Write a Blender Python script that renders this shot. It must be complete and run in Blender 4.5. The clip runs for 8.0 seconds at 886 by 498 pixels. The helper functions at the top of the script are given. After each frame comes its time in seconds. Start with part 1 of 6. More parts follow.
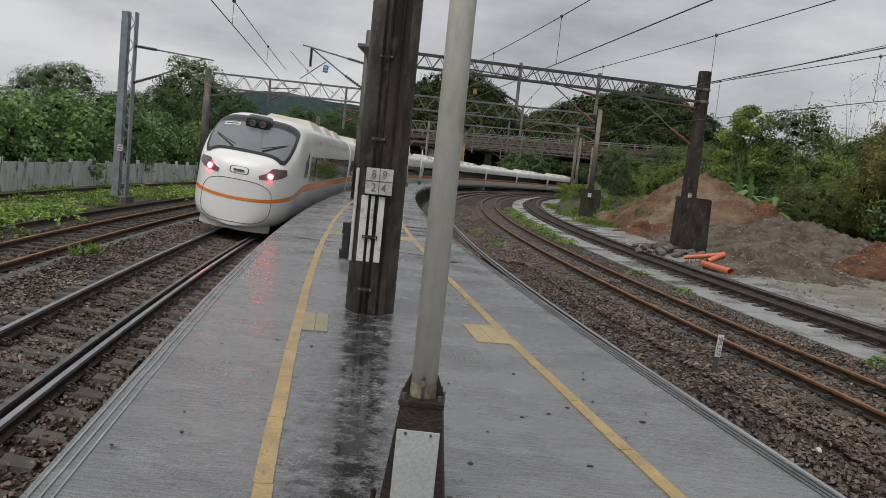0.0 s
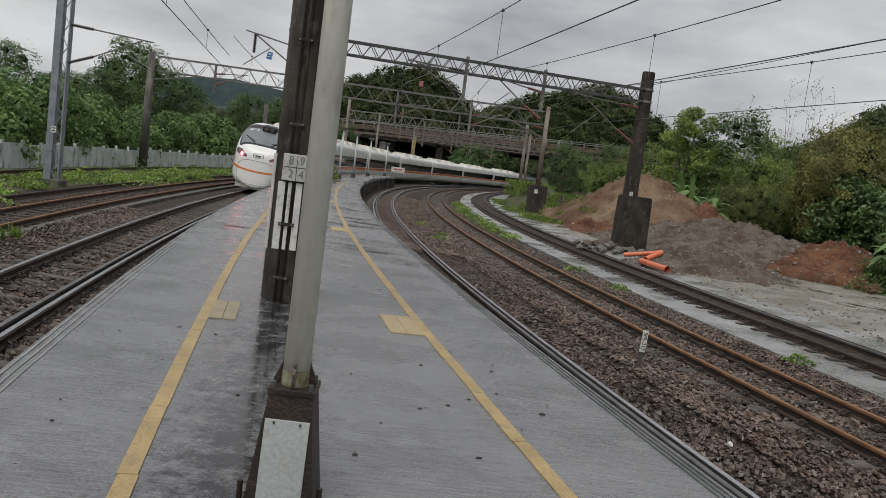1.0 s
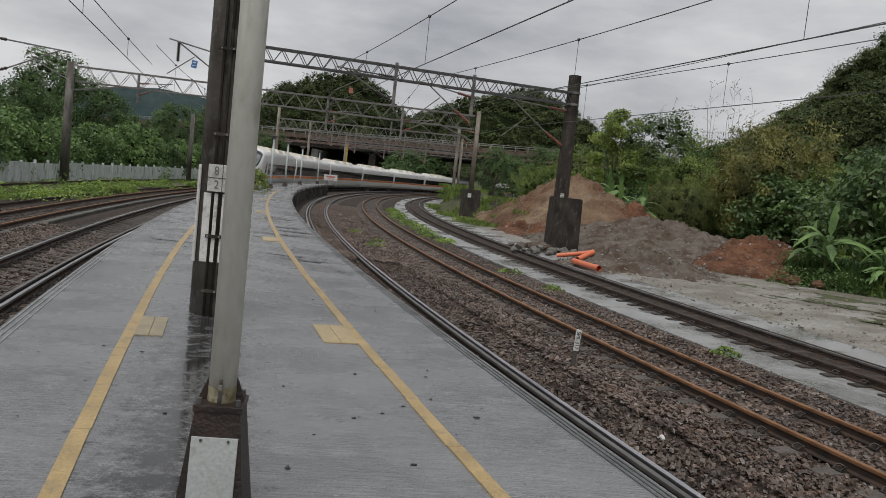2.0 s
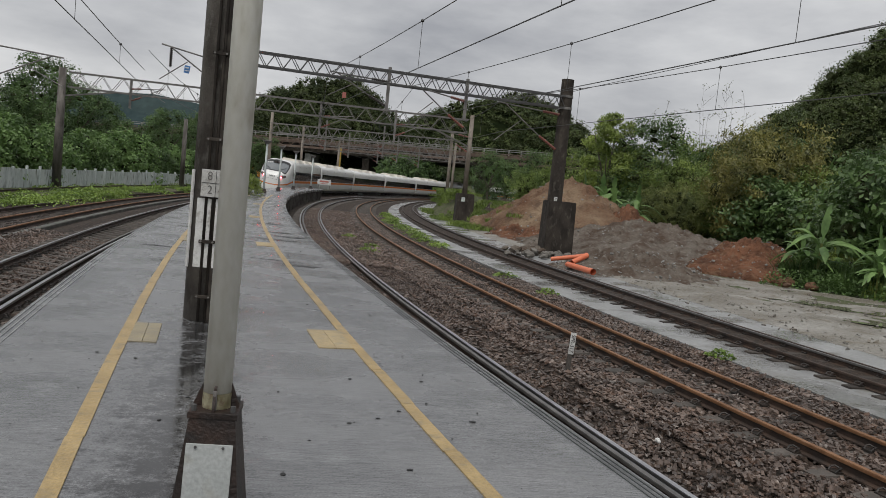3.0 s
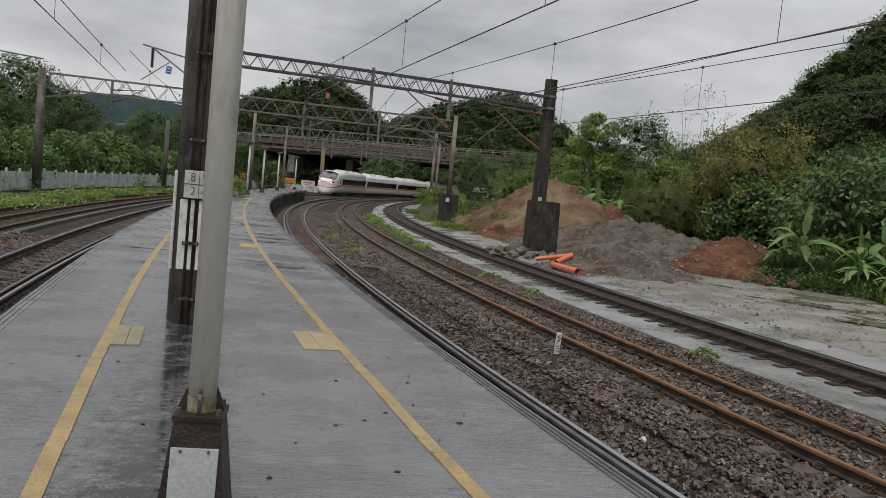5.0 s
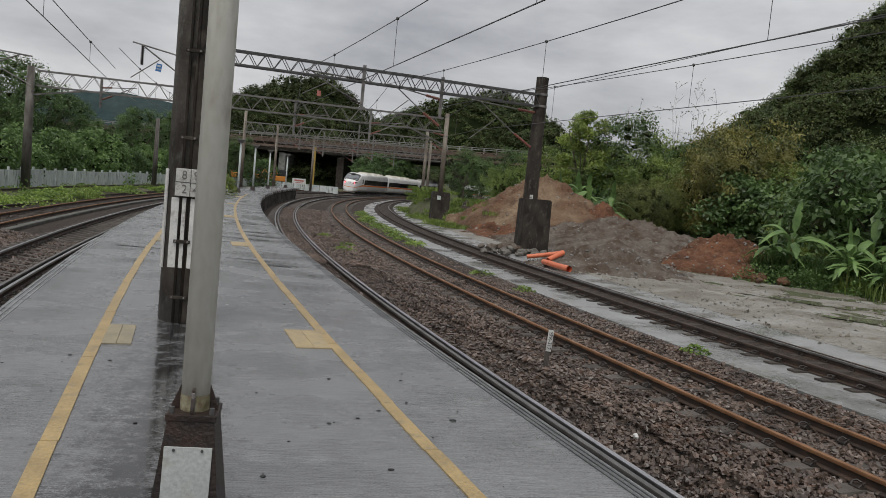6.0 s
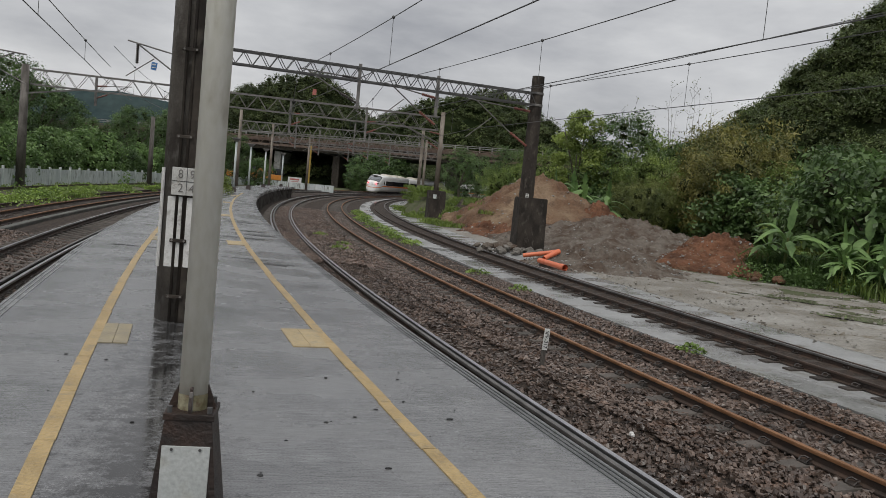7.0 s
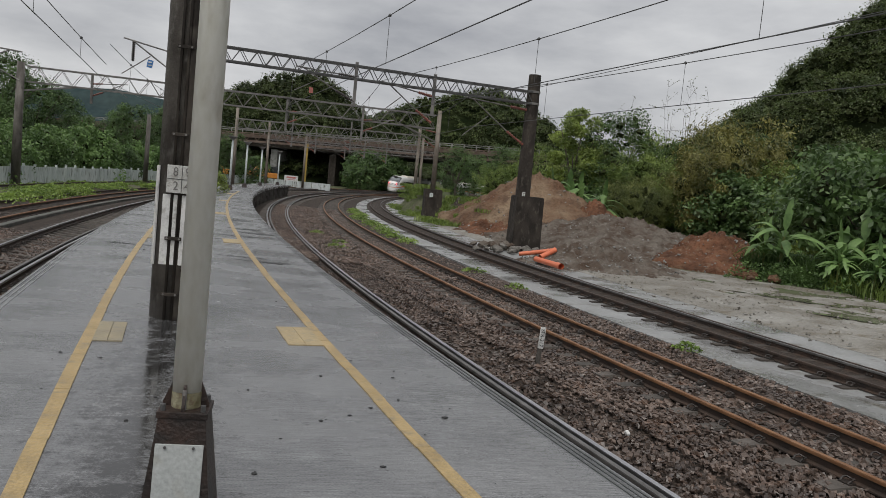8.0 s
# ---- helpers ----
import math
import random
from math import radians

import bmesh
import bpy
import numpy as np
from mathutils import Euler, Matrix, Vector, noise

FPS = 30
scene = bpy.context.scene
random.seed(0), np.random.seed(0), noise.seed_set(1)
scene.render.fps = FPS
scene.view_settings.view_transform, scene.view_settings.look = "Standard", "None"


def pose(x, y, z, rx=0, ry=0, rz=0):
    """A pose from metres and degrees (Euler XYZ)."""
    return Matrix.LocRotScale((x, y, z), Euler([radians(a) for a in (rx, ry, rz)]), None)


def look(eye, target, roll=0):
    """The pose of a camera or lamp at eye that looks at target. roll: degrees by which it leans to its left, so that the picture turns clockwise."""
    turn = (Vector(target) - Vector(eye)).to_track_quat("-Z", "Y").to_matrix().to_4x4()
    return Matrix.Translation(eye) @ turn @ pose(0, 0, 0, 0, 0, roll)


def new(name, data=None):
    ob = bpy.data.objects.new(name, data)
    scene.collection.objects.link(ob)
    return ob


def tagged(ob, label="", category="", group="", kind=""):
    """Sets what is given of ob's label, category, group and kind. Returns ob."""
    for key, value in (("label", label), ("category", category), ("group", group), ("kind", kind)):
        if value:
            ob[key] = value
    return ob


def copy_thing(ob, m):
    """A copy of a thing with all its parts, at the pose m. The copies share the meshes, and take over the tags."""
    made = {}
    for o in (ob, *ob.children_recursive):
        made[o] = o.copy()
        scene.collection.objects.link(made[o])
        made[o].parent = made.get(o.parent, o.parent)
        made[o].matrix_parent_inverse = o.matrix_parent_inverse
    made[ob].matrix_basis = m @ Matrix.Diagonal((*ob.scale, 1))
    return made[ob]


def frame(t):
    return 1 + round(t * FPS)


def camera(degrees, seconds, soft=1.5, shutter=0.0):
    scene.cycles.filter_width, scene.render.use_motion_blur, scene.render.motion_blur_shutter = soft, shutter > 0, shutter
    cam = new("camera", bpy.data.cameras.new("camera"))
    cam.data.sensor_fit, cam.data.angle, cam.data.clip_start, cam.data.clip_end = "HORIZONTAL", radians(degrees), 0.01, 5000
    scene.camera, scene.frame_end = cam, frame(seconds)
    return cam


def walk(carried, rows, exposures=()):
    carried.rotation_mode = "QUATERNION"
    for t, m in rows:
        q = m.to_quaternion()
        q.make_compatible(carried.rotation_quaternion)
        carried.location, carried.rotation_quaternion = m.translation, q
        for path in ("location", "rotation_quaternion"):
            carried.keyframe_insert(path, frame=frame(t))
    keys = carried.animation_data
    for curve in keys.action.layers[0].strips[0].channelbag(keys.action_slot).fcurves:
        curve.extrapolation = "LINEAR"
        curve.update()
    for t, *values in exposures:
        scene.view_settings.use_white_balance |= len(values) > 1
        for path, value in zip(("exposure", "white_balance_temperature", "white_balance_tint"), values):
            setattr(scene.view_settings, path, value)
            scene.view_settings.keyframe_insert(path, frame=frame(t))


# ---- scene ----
cam = camera(59.0, 8.0, soft=0.4)
PATH = [
    (0, (-0.256, 0.006, 1.523), (-0.295, 1.996, 1.321), 5.9),
    (0.5, (-0.145, 0.043, 1.515), (-0.181, 2.031, 1.297), 5.8),
    (1, (0.064, 0.096, 1.515), (0.152, 2.084, 1.312), 7.5),
    (1.5, (0.108, 0.089, 1.528), (0.321, 2.069, 1.345), 6.7),
    (3, (0.103, 0.102, 1.526), (0.365, 2.078, 1.368), 5.8),
    (3.5, (0.1, 0.111, 1.523), (0.365, 2.087, 1.363), 5.7),
    (4, (0.105, 0.102, 1.526), (0.389, 2.076, 1.374), 5.6),
    (4.5, (0.101, 0.117, 1.524), (0.393, 2.09, 1.372), 5.6),
    (6, (0.086, 0.126, 1.52), (0.409, 2.093, 1.364), 5.5),
    (6.5, (0.082, 0.118, 1.522), (0.41, 2.084, 1.364), 5.5),
    (7, (0.077, 0.124, 1.52), (0.411, 2.089, 1.362), 5.5),
    (7.5, (0.08, 0.124, 1.52), (0.416, 2.089, 1.359), 5.6),
    (8, (0.087, 0.127, 1.519), (0.43, 2.091, 1.358), 5.6),
]
walk(cam, [(t, look(e, g, r)) for t, e, g, r in PATH])

# ---- light ----
world = bpy.data.worlds.new("overcast")
scene.world = world
world.use_nodes = True
wn, wl = world.node_tree.nodes, world.node_tree.links
wn.clear()
w_out = wn.new("ShaderNodeOutputWorld")
w_bg = wn.new("ShaderNodeBackground")
w_sky = wn.new("ShaderNodeTexSky")
w_sky.sky_type = "NISHITA"
w_sky.sun_disc = False
w_sky.sun_elevation, w_sky.sun_rotation = radians(55), radians(200)
w_sky.air_density, w_sky.dust_density = 1.0, 4.0
w_tc = wn.new("ShaderNodeTexCoord")
w_map = wn.new("ShaderNodeMapping")
w_map.inputs["Scale"].default_value = (1.0, 1.0, 3.2)
w_map.inputs["Location"].default_value = (2.4, 0.7, 0.3)
w_n1 = wn.new("ShaderNodeTexNoise")
w_n1.inputs["Scale"].default_value = 2.3
w_n1.inputs["Detail"].default_value = 7
w_n1.inputs["Roughness"].default_value = 0.55
w_ramp = wn.new("ShaderNodeValToRGB")
w_ramp.color_ramp.elements[0].position, w_ramp.color_ramp.elements[0].color = 0.36, (4.1, 4.2, 4.5, 1)
w_ramp.color_ramp.elements[1].position, w_ramp.color_ramp.elements[1].color = 0.63, (7.9, 7.95, 8.05, 1)
w_mix = wn.new("ShaderNodeMixRGB")
w_mix.inputs["Fac"].default_value = 0.93
wl.new(w_tc.outputs["Generated"], w_map.inputs["Vector"])
wl.new(w_map.outputs["Vector"], w_n1.inputs["Vector"])
wl.new(w_n1.outputs["Fac"], w_ramp.inputs["Fac"])
wl.new(w_sky.outputs["Color"], w_mix.inputs["Color1"])
wl.new(w_ramp.outputs["Color"], w_mix.inputs["Color2"])
wl.new(w_mix.outputs["Color"], w_bg.inputs["Color"])
w_bg.inputs["Strength"].default_value = 0.085
wl.new(w_bg.outputs["Background"], w_out.inputs["Surface"])
sun_data = bpy.data.lights.new("sun", "SUN")
sun_data.energy, sun_data.angle, sun_data.color = 1.75, radians(40), (1.0, 0.97, 0.92)
sun = new("sun", sun_data)
sun.matrix_world = look((0, 0, 60), (12, 28, 0))
scene.view_settings.exposure = 0.06

# ---- materials ----
def mat(name, c1, c2, scale=4.0, rough=0.7, bump=0.2, metal=0.0, c3=None, fine=60.0, stretch=(1, 1, 1), space="pos", rough2=None, spec=0.5, rnd=0.0, wet=0.0):
    """A surface of two colours mixed by coarse noise, grained by fine noise, with bump; wet lowers the gloss roughness in patches."""
    m = bpy.data.materials.new(name)
    m.use_nodes = True
    n, l = m.node_tree.nodes, m.node_tree.links
    b = n["Principled BSDF"]
    if space == "pos":
        src = n.new("ShaderNodeNewGeometry").outputs["Position"]
    else:
        src = n.new("ShaderNodeTexCoord").outputs["Object"]
    mp = n.new("ShaderNodeMapping")
    mp.inputs["Scale"].default_value = stretch
    l.new(src, mp.inputs["Vector"])
    big = n.new("ShaderNodeTexNoise")
    big.inputs["Scale"].default_value, big.inputs["Detail"].default_value = scale, 6
    small = n.new("ShaderNodeTexNoise")
    small.inputs["Scale"].default_value, small.inputs["Detail"].default_value = fine, 4
    l.new(mp.outputs["Vector"], big.inputs["Vector"])
    l.new(mp.outputs["Vector"], small.inputs["Vector"])
    ramp = n.new("ShaderNodeValToRGB")
    ramp.color_ramp.elements[0].position, ramp.color_ramp.elements[0].color = 0.35, (*c1, 1)
    ramp.color_ramp.elements[1].position, ramp.color_ramp.elements[1].color = 0.65, (*c2, 1)
    l.new(big.outputs["Fac"], ramp.inputs["Fac"])
    col = ramp.outputs["Color"]
    if c3:
        r3 = n.new("ShaderNodeValToRGB")
        r3.color_ramp.elements[0].position, r3.color_ramp.elements[1].position = 0.55, 0.72
        big2 = n.new("ShaderNodeTexNoise")
        big2.inputs["Scale"].default_value, big2.inputs["Detail"].default_value = scale * 2.7, 8
        l.new(mp.outputs["Vector"], big2.inputs["Vector"])
        l.new(big2.outputs["Fac"], r3.inputs["Fac"])
        mx = n.new("ShaderNodeMixRGB")
        l.new(r3.outputs["Color"], mx.inputs["Fac"])
        l.new(col, mx.inputs["Color1"])
        mx.inputs["Color2"].default_value = (*c3, 1)
        col = mx.outputs["Color"]
    grain = n.new("ShaderNodeMixRGB")
    grain.blend_type, grain.inputs["Fac"].default_value = "OVERLAY", 0.35
    l.new(col, grain.inputs["Color1"])
    l.new(small.outputs["Fac"], grain.inputs["Color2"])
    col = grain.outputs["Color"]
    if rnd:
        inf = n.new("ShaderNodeObjectInfo")
        geo = n.new("ShaderNodeNewGeometry")
        add = n.new("ShaderNodeMath")
        add.operation = "ADD"
        l.new(inf.outputs["Random"], add.inputs[0])
        l.new(geo.outputs["Random Per Island"], add.inputs[1])
        mr = n.new("ShaderNodeMapRange")
        mr.inputs["From Max"].default_value = 2.0
        mr.inputs["To Min"].default_value, mr.inputs["To Max"].default_value = 1 - rnd, 1 + rnd
        l.new(add.outputs[0], mr.inputs["Value"])
        hs = n.new("ShaderNodeHueSaturation")
        l.new(mr.outputs["Result"], hs.inputs["Value"])
        l.new(col, hs.inputs["Color"])
        col = hs.outputs["Color"]
    l.new(col, b.inputs["Base Color"])
    b.inputs["Metallic"].default_value = metal
    b.inputs["Roughness"].default_value = rough
    b.inputs["Specular IOR Level"].default_value = spec
    if rough2 is not None:
        mr2 = n.new("ShaderNodeMapRange")
        mr2.inputs["From Min"].default_value, mr2.inputs["From Max"].default_value = 0.38, 0.62
        mr2.inputs["To Min"].default_value, mr2.inputs["To Max"].default_value = rough2, rough
        l.new(big.outputs["Fac"], mr2.inputs["Value"])
        l.new(mr2.outputs["Result"], b.inputs["Roughness"])
    if bump:
        bp = n.new("ShaderNodeBump")
        bp.inputs["Strength"].default_value, bp.inputs["Distance"].default_value = bump, 0.02
        l.new(small.outputs["Fac"], bp.inputs["Height"])
        l.new(bp.outputs["Normal"], b.inputs["Normal"])
    return m


def glow(name, c, strength):
    m = bpy.data.materials.new(name)
    m.use_nodes = True
    b = m.node_tree.nodes["Principled BSDF"]
    b.inputs["Base Color"].default_value = (*c, 1)
    b.inputs["Emission Color"].default_value = (*c, 1)
    b.inputs["Emission Strength"].default_value = strength
    return m


def leaf_mat(name, a, b_, rnd=0.35, scale=0.75):
    dark, pale = tuple(v * .75 for v in a), tuple(v * 1.42 for v in b_)
    m = mat(name, dark, pale, scale=scale, rough=0.42, bump=0.0, fine=9.0, rnd=rnd * .7, spec=0.4)
    n, l = m.node_tree.nodes, m.node_tree.links
    p = n["Principled BSDF"]
    tr = n.new("ShaderNodeBsdfTranslucent")
    mx = n.new("ShaderNodeMixShader")
    mx.inputs["Fac"].default_value = 0.3
    l.new(p.inputs["Base Color"].links[0].from_socket, tr.inputs["Color"])
    l.new(p.outputs["BSDF"], mx.inputs[1])
    l.new(tr.outputs["BSDF"], mx.inputs[2])
    l.new(mx.outputs["Shader"], n["Material Output"].inputs["Surface"])
    return m


def platform_mat():
    """Brushed concrete, damp in patches."""
    m = mat("platform_concrete", (0.142, 0.145, 0.150), (0.198, 0.201, 0.207), scale=0.9, rough=0.36, rough2=0.11, bump=0.0, c3=(0.205, 0.209, 0.214), fine=70.0, stretch=(.9, 1.5, 1))
    n, l = m.node_tree.nodes, m.node_tree.links
    b = n["Principled BSDF"]
    geo = n.new("ShaderNodeNewGeometry")
    mp = n.new("ShaderNodeMapping")
    mp.inputs["Scale"].default_value = (5, 75, 1)
    mp.inputs["Rotation"].default_value = (0, 0, radians(10))
    br = n.new("ShaderNodeTexNoise")
    br.inputs["Scale"].default_value, br.inputs["Detail"].default_value = 1.0, 3
    l.new(geo.outputs["Position"], mp.inputs["Vector"])
    l.new(mp.outputs["Vector"], br.inputs["Vector"])
    gr = n.new("ShaderNodeTexNoise")
    gr.inputs["Scale"].default_value, gr.inputs["Detail"].default_value = 95, 5
    l.new(geo.outputs["Position"], gr.inputs["Vector"])
    ad = n.new("ShaderNodeMath")
    ad.operation = "ADD"
    l.new(br.outputs["Fac"], ad.inputs[0])
    l.new(gr.outputs["Fac"], ad.inputs[1])
    bp = n.new("ShaderNodeBump")
    bp.inputs["Strength"].default_value, bp.inputs["Distance"].default_value = 0.6, 0.005
    l.new(ad.outputs[0], bp.inputs["Height"])
    l.new(bp.outputs["Normal"], b.inputs["Normal"])
    src = b.inputs["Base Color"].links[0].from_socket
    spot = n.new("ShaderNodeTexNoise")
    spot.inputs["Scale"].default_value, spot.inputs["Detail"].default_value = 9, 2
    l.new(geo.outputs["Position"], spot.inputs["Vector"])
    sr = n.new("ShaderNodeValToRGB")
    sr.color_ramp.elements[0].position, sr.color_ramp.elements[0].color = 0.22, (.45, .45, .45, 1)
    sr.color_ramp.elements[1].position, sr.color_ramp.elements[1].color = 0.30, (1, 1, 1, 1)
    l.new(spot.outputs["Fac"], sr.inputs["Fac"])
    mu = n.new("ShaderNodeMixRGB")
    mu.blend_type, mu.inputs["Fac"].default_value = "MULTIPLY", 1.0
    grain = n.new("ShaderNodeMapRange")
    grain.inputs["From Min"].default_value, grain.inputs["From Max"].default_value = 0.72, 1.28
    grain.inputs["To Min"].default_value, grain.inputs["To Max"].default_value = 0.62, 1.38
    l.new(ad.outputs[0], grain.inputs["Value"])
    brushed = n.new("ShaderNodeMixRGB")
    brushed.blend_type, brushed.inputs["Fac"].default_value = "MULTIPLY", 1.0
    l.new(src, brushed.inputs["Color1"])
    l.new(grain.outputs["Result"], brushed.inputs["Color2"])
    l.new(brushed.outputs["Color"], mu.inputs["Color1"])
    l.new(sr.outputs["Color"], mu.inputs["Color2"])
    # rain water that stands along the middle, between pole and column; its dark tint also paints in the column's
    # reflection
    sep = n.new("ShaderNodeSeparateXYZ")
    l.new(geo.outputs["Position"], sep.inputs["Vector"])

    def calc(op, a, b_=None):
        k = n.new("ShaderNodeMath")
        k.operation = op
        for i, v in enumerate((a, b_)):
            if v is None:
                continue
            if isinstance(v, (int, float)):
                k.inputs[i].default_value = v
            else:
                l.new(v, k.inputs[i])
        return k.outputs[0]

    mid = calc("ADD", sep.outputs["X"], calc("MULTIPLY", sep.outputs["Y"], 0.118))
    away = calc("DIVIDE", calc("ABSOLUTE", calc("ADD", mid, 0.22)), 0.50)
    rag = n.new("ShaderNodeTexNoise")
    rag.inputs["Scale"].default_value, rag.inputs["Detail"].default_value = 6.0, 12
    rag.inputs["Roughness"].default_value = 0.86
    l.new(geo.outputs["Position"], rag.inputs["Vector"])
    near_ = n.new("ShaderNodeMapRange")
    near_.inputs["From Min"].default_value, near_.inputs["From Max"].default_value = 7.7, 8.3
    near_.inputs["To Min"].default_value, near_.inputs["To Max"].default_value = 0.0, 1.6
    l.new(sep.outputs["Y"], near_.inputs["Value"])
    raw_ = calc("ADD", calc("SUBTRACT", calc("SUBTRACT", 0.5, away), near_.outputs["Result"]), calc("MULTIPLY", calc("SUBTRACT", rag.outputs["Fac"], 0.5), 7.0))
    wetm = n.new("ShaderNodeMapRange")
    wetm.inputs["From Min"].default_value, wetm.inputs["From Max"].default_value = -0.35, 0.55
    l.new(raw_, wetm.inputs["Value"])
    dark = n.new("ShaderNodeMixRGB")
    dark.blend_type = "MULTIPLY"
    dark.inputs["Color2"].default_value = (.17, .165, .16, 1)
    l.new(wetm.outputs["Result"], dark.inputs["Fac"])
    l.new(mu.outputs["Color"], dark.inputs["Color1"])
    l.new(dark.outputs["Color"], b.inputs["Base Color"])
    rsrc = b.inputs["Roughness"].links[0].from_socket
    rm = n.new("ShaderNodeMixRGB")
    l.new(wetm.outputs["Result"], rm.inputs["Fac"])
    l.new(rsrc, rm.inputs["Color1"])
    rm.inputs["Color2"].default_value = (.06, .06, .06, 1)
    l.new(rm.outputs["Color"], b.inputs["Roughness"])
    l.new(calc("SUBTRACT", 0.48, calc("MULTIPLY", wetm.outputs["Result"], 0.44)), bp.inputs["Strength"])
    return m


M_CONC = platform_mat()
M_PUDDLE = mat("wet_dark_concrete", (0.022, 0.022, 0.022), (0.045, 0.044, 0.043), scale=1.2, rough=0.35, rough2=0.16, bump=0.1, fine=40, spec=0.35)
M_WATER = mat("muddy_water", (0.16, 0.158, 0.115), (0.21, 0.205, 0.155), scale=0.8, rough=0.10, rough2=0.04, bump=0.02, fine=20, spec=0.5)
M_CONC_OLD = mat("old_concrete", (0.06, 0.053, 0.046), (0.165, 0.152, 0.138), scale=2.6, rough=0.7, bump=0.6, c3=(0.05, 0.043, 0.037), fine=46, stretch=(1, 1, 0.3))
M_COLUMN = mat("mottled_column_concrete", (0.062, 0.053, 0.045), (0.165, 0.150, 0.133), scale=4.5, rough=0.6, bump=0.5, c3=(0.175, 0.164, 0.15), fine=60, stretch=(1, 1, 0.6))
M_KERB = mat("mossy_kerb_concrete", (0.065, 0.065, 0.057), (0.125, 0.124, 0.113), scale=1.8, rough=0.75, bump=0.4, c3=(0.065, 0.072, 0.045), fine=30)
M_BOARD = mat("dirty_white_board", (0.40, 0.40, 0.38), (0.52, 0.52, 0.50), scale=9, rough=0.5, bump=0.2, c3=(0.30, 0.28, 0.25), fine=60)
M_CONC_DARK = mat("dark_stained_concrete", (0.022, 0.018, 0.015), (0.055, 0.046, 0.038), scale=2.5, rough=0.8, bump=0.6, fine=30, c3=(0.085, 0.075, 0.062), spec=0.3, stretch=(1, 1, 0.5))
M_CONC_GREY = mat("grey_concrete", (0.20, 0.20, 0.19), (0.30, 0.30, 0.29), scale=0.6, rough=0.7, bump=0.3, c3=(0.12, 0.12, 0.11), fine=25)
M_ROCK = mat("grey_brown_rock", (0.085, 0.077, 0.066), (0.19, 0.178, 0.16), scale=2.2, rough=0.75, bump=0.6, c3=(0.06, 0.05, 0.04), fine=18)
M_CONC_BROWN = mat("brown_weathered_concrete", (0.15, 0.125, 0.10), (0.26, 0.23, 0.195), scale=1.5, rough=0.75, bump=0.3, c3=(0.09, 0.075, 0.06), fine=25, stretch=(1, 1, 0.4))
M_WETSLAB = mat("wet_cement_slab", (0.19, 0.19, 0.187), (0.31, 0.315, 0.315), scale=0.7, rough=0.5, rough2=0.12, bump=0.25, c3=(0.12, 0.11, 0.09), fine=14)
M_YELLOW = mat("worn_yellow_paint", (0.34, 0.245, 0.115), (0.44, 0.32, 0.15), scale=3.0, rough=0.42, bump=0.5, c3=(0.255, 0.205, 0.13), fine=46)
M_YELLOW_PALE = mat("faded_yellow_tile", (0.33, 0.26, 0.15), (0.43, 0.335, 0.185), scale=3.0, rough=0.5, bump=0.3, c3=(0.27, 0.235, 0.17), fine=45)
M_PAD_GREY = mat("worn_greyish_yellow_tile", (0.25, 0.215, 0.15), (0.33, 0.28, 0.18), scale=4.0, rough=0.5, bump=0.3, c3=(0.22, 0.205, 0.17), fine=45)
M_GROOVE = mat("dirty_groove", (0.06, 0.065, 0.065), (0.10, 0.105, 0.105), scale=3, rough=0.5, bump=0.1)
M_GROOVE_L = mat("pale_groove", (0.30, 0.31, 0.31), (0.20, 0.21, 0.21), scale=3, rough=0.5, bump=0.1)
M_BALLAST = mat("ballast_bed", (0.012, 0.010, 0.008), (0.058, 0.044, 0.036), scale=9, rough=0.8, bump=1.0, c3=(0.14, 0.102, 0.080), fine=14, spec=0.2)
M_STONE = mat("ballast_stone", (0.052, 0.038, 0.031), (0.148, 0.110, 0.090), scale=1.6, rough=0.34, bump=0.2, c3=(0.125, 0.074, 0.050), fine=50, rnd=0.75, spec=0.5)
M_SLEEPER = mat("concrete_sleeper", (0.06, 0.053, 0.046), (0.115, 0.10, 0.088), scale=3, rough=0.75, bump=0.4, fine=40, rnd=0.3)
M_SLEEPER_W = mat("timber_sleeper", (0.024, 0.019, 0.016), (0.058, 0.047, 0.039), scale=3, rough=0.75, bump=0.6, fine=30, rnd=0.3)
M_RAILHEAD = mat("polished_rail_head", (0.42, 0.42, 0.43), (0.55, 0.55, 0.56), scale=2, rough=0.28, bump=0.05, metal=0.9)
M_RAILSIDE = mat("rusty_rail_side", (0.030, 0.022, 0.018), (0.065, 0.040, 0.028), scale=4, rough=0.7, bump=0.3)
M_RAILRUST = mat("brown_rusted_rail", (0.16, 0.075, 0.032), (0.24, 0.12, 0.055), scale=4, rough=0.6, bump=0.3)
M_GUARD = mat("worn_guard_rail_top", (0.10, 0.097, 0.094), (0.17, 0.165, 0.16), scale=3, rough=0.5, bump=0.2, metal=0.3)
M_CLIP = mat("rail_clip_iron", (0.02, 0.018, 0.016), (0.045, 0.035, 0.03), scale=8, rough=0.5, bump=0.2)
M_GALV = mat("galvanised_steel", (0.20, 0.23, 0.26), (0.29, 0.32, 0.35), scale=3, rough=0.5, bump=0.1, metal=0.2, c3=(0.17, 0.18, 0.19))
M_STEEL = mat("weathered_steel", (0.13, 0.125, 0.12), (0.22, 0.21, 0.20), scale=3, rough=0.6, bump=0.1, metal=0.2)
M_STEEL_D = mat("dark_steel", (0.05, 0.05, 0.05), (0.09, 0.09, 0.09), scale=3, rough=0.55, bump=0.1)
M_RUST = mat("rusted_plate", (0.011, 0.008, 0.007), (0.034, 0.019, 0.014), scale=6, rough=0.5, bump=0.4, c3=(0.015, 0.012, 0.011))
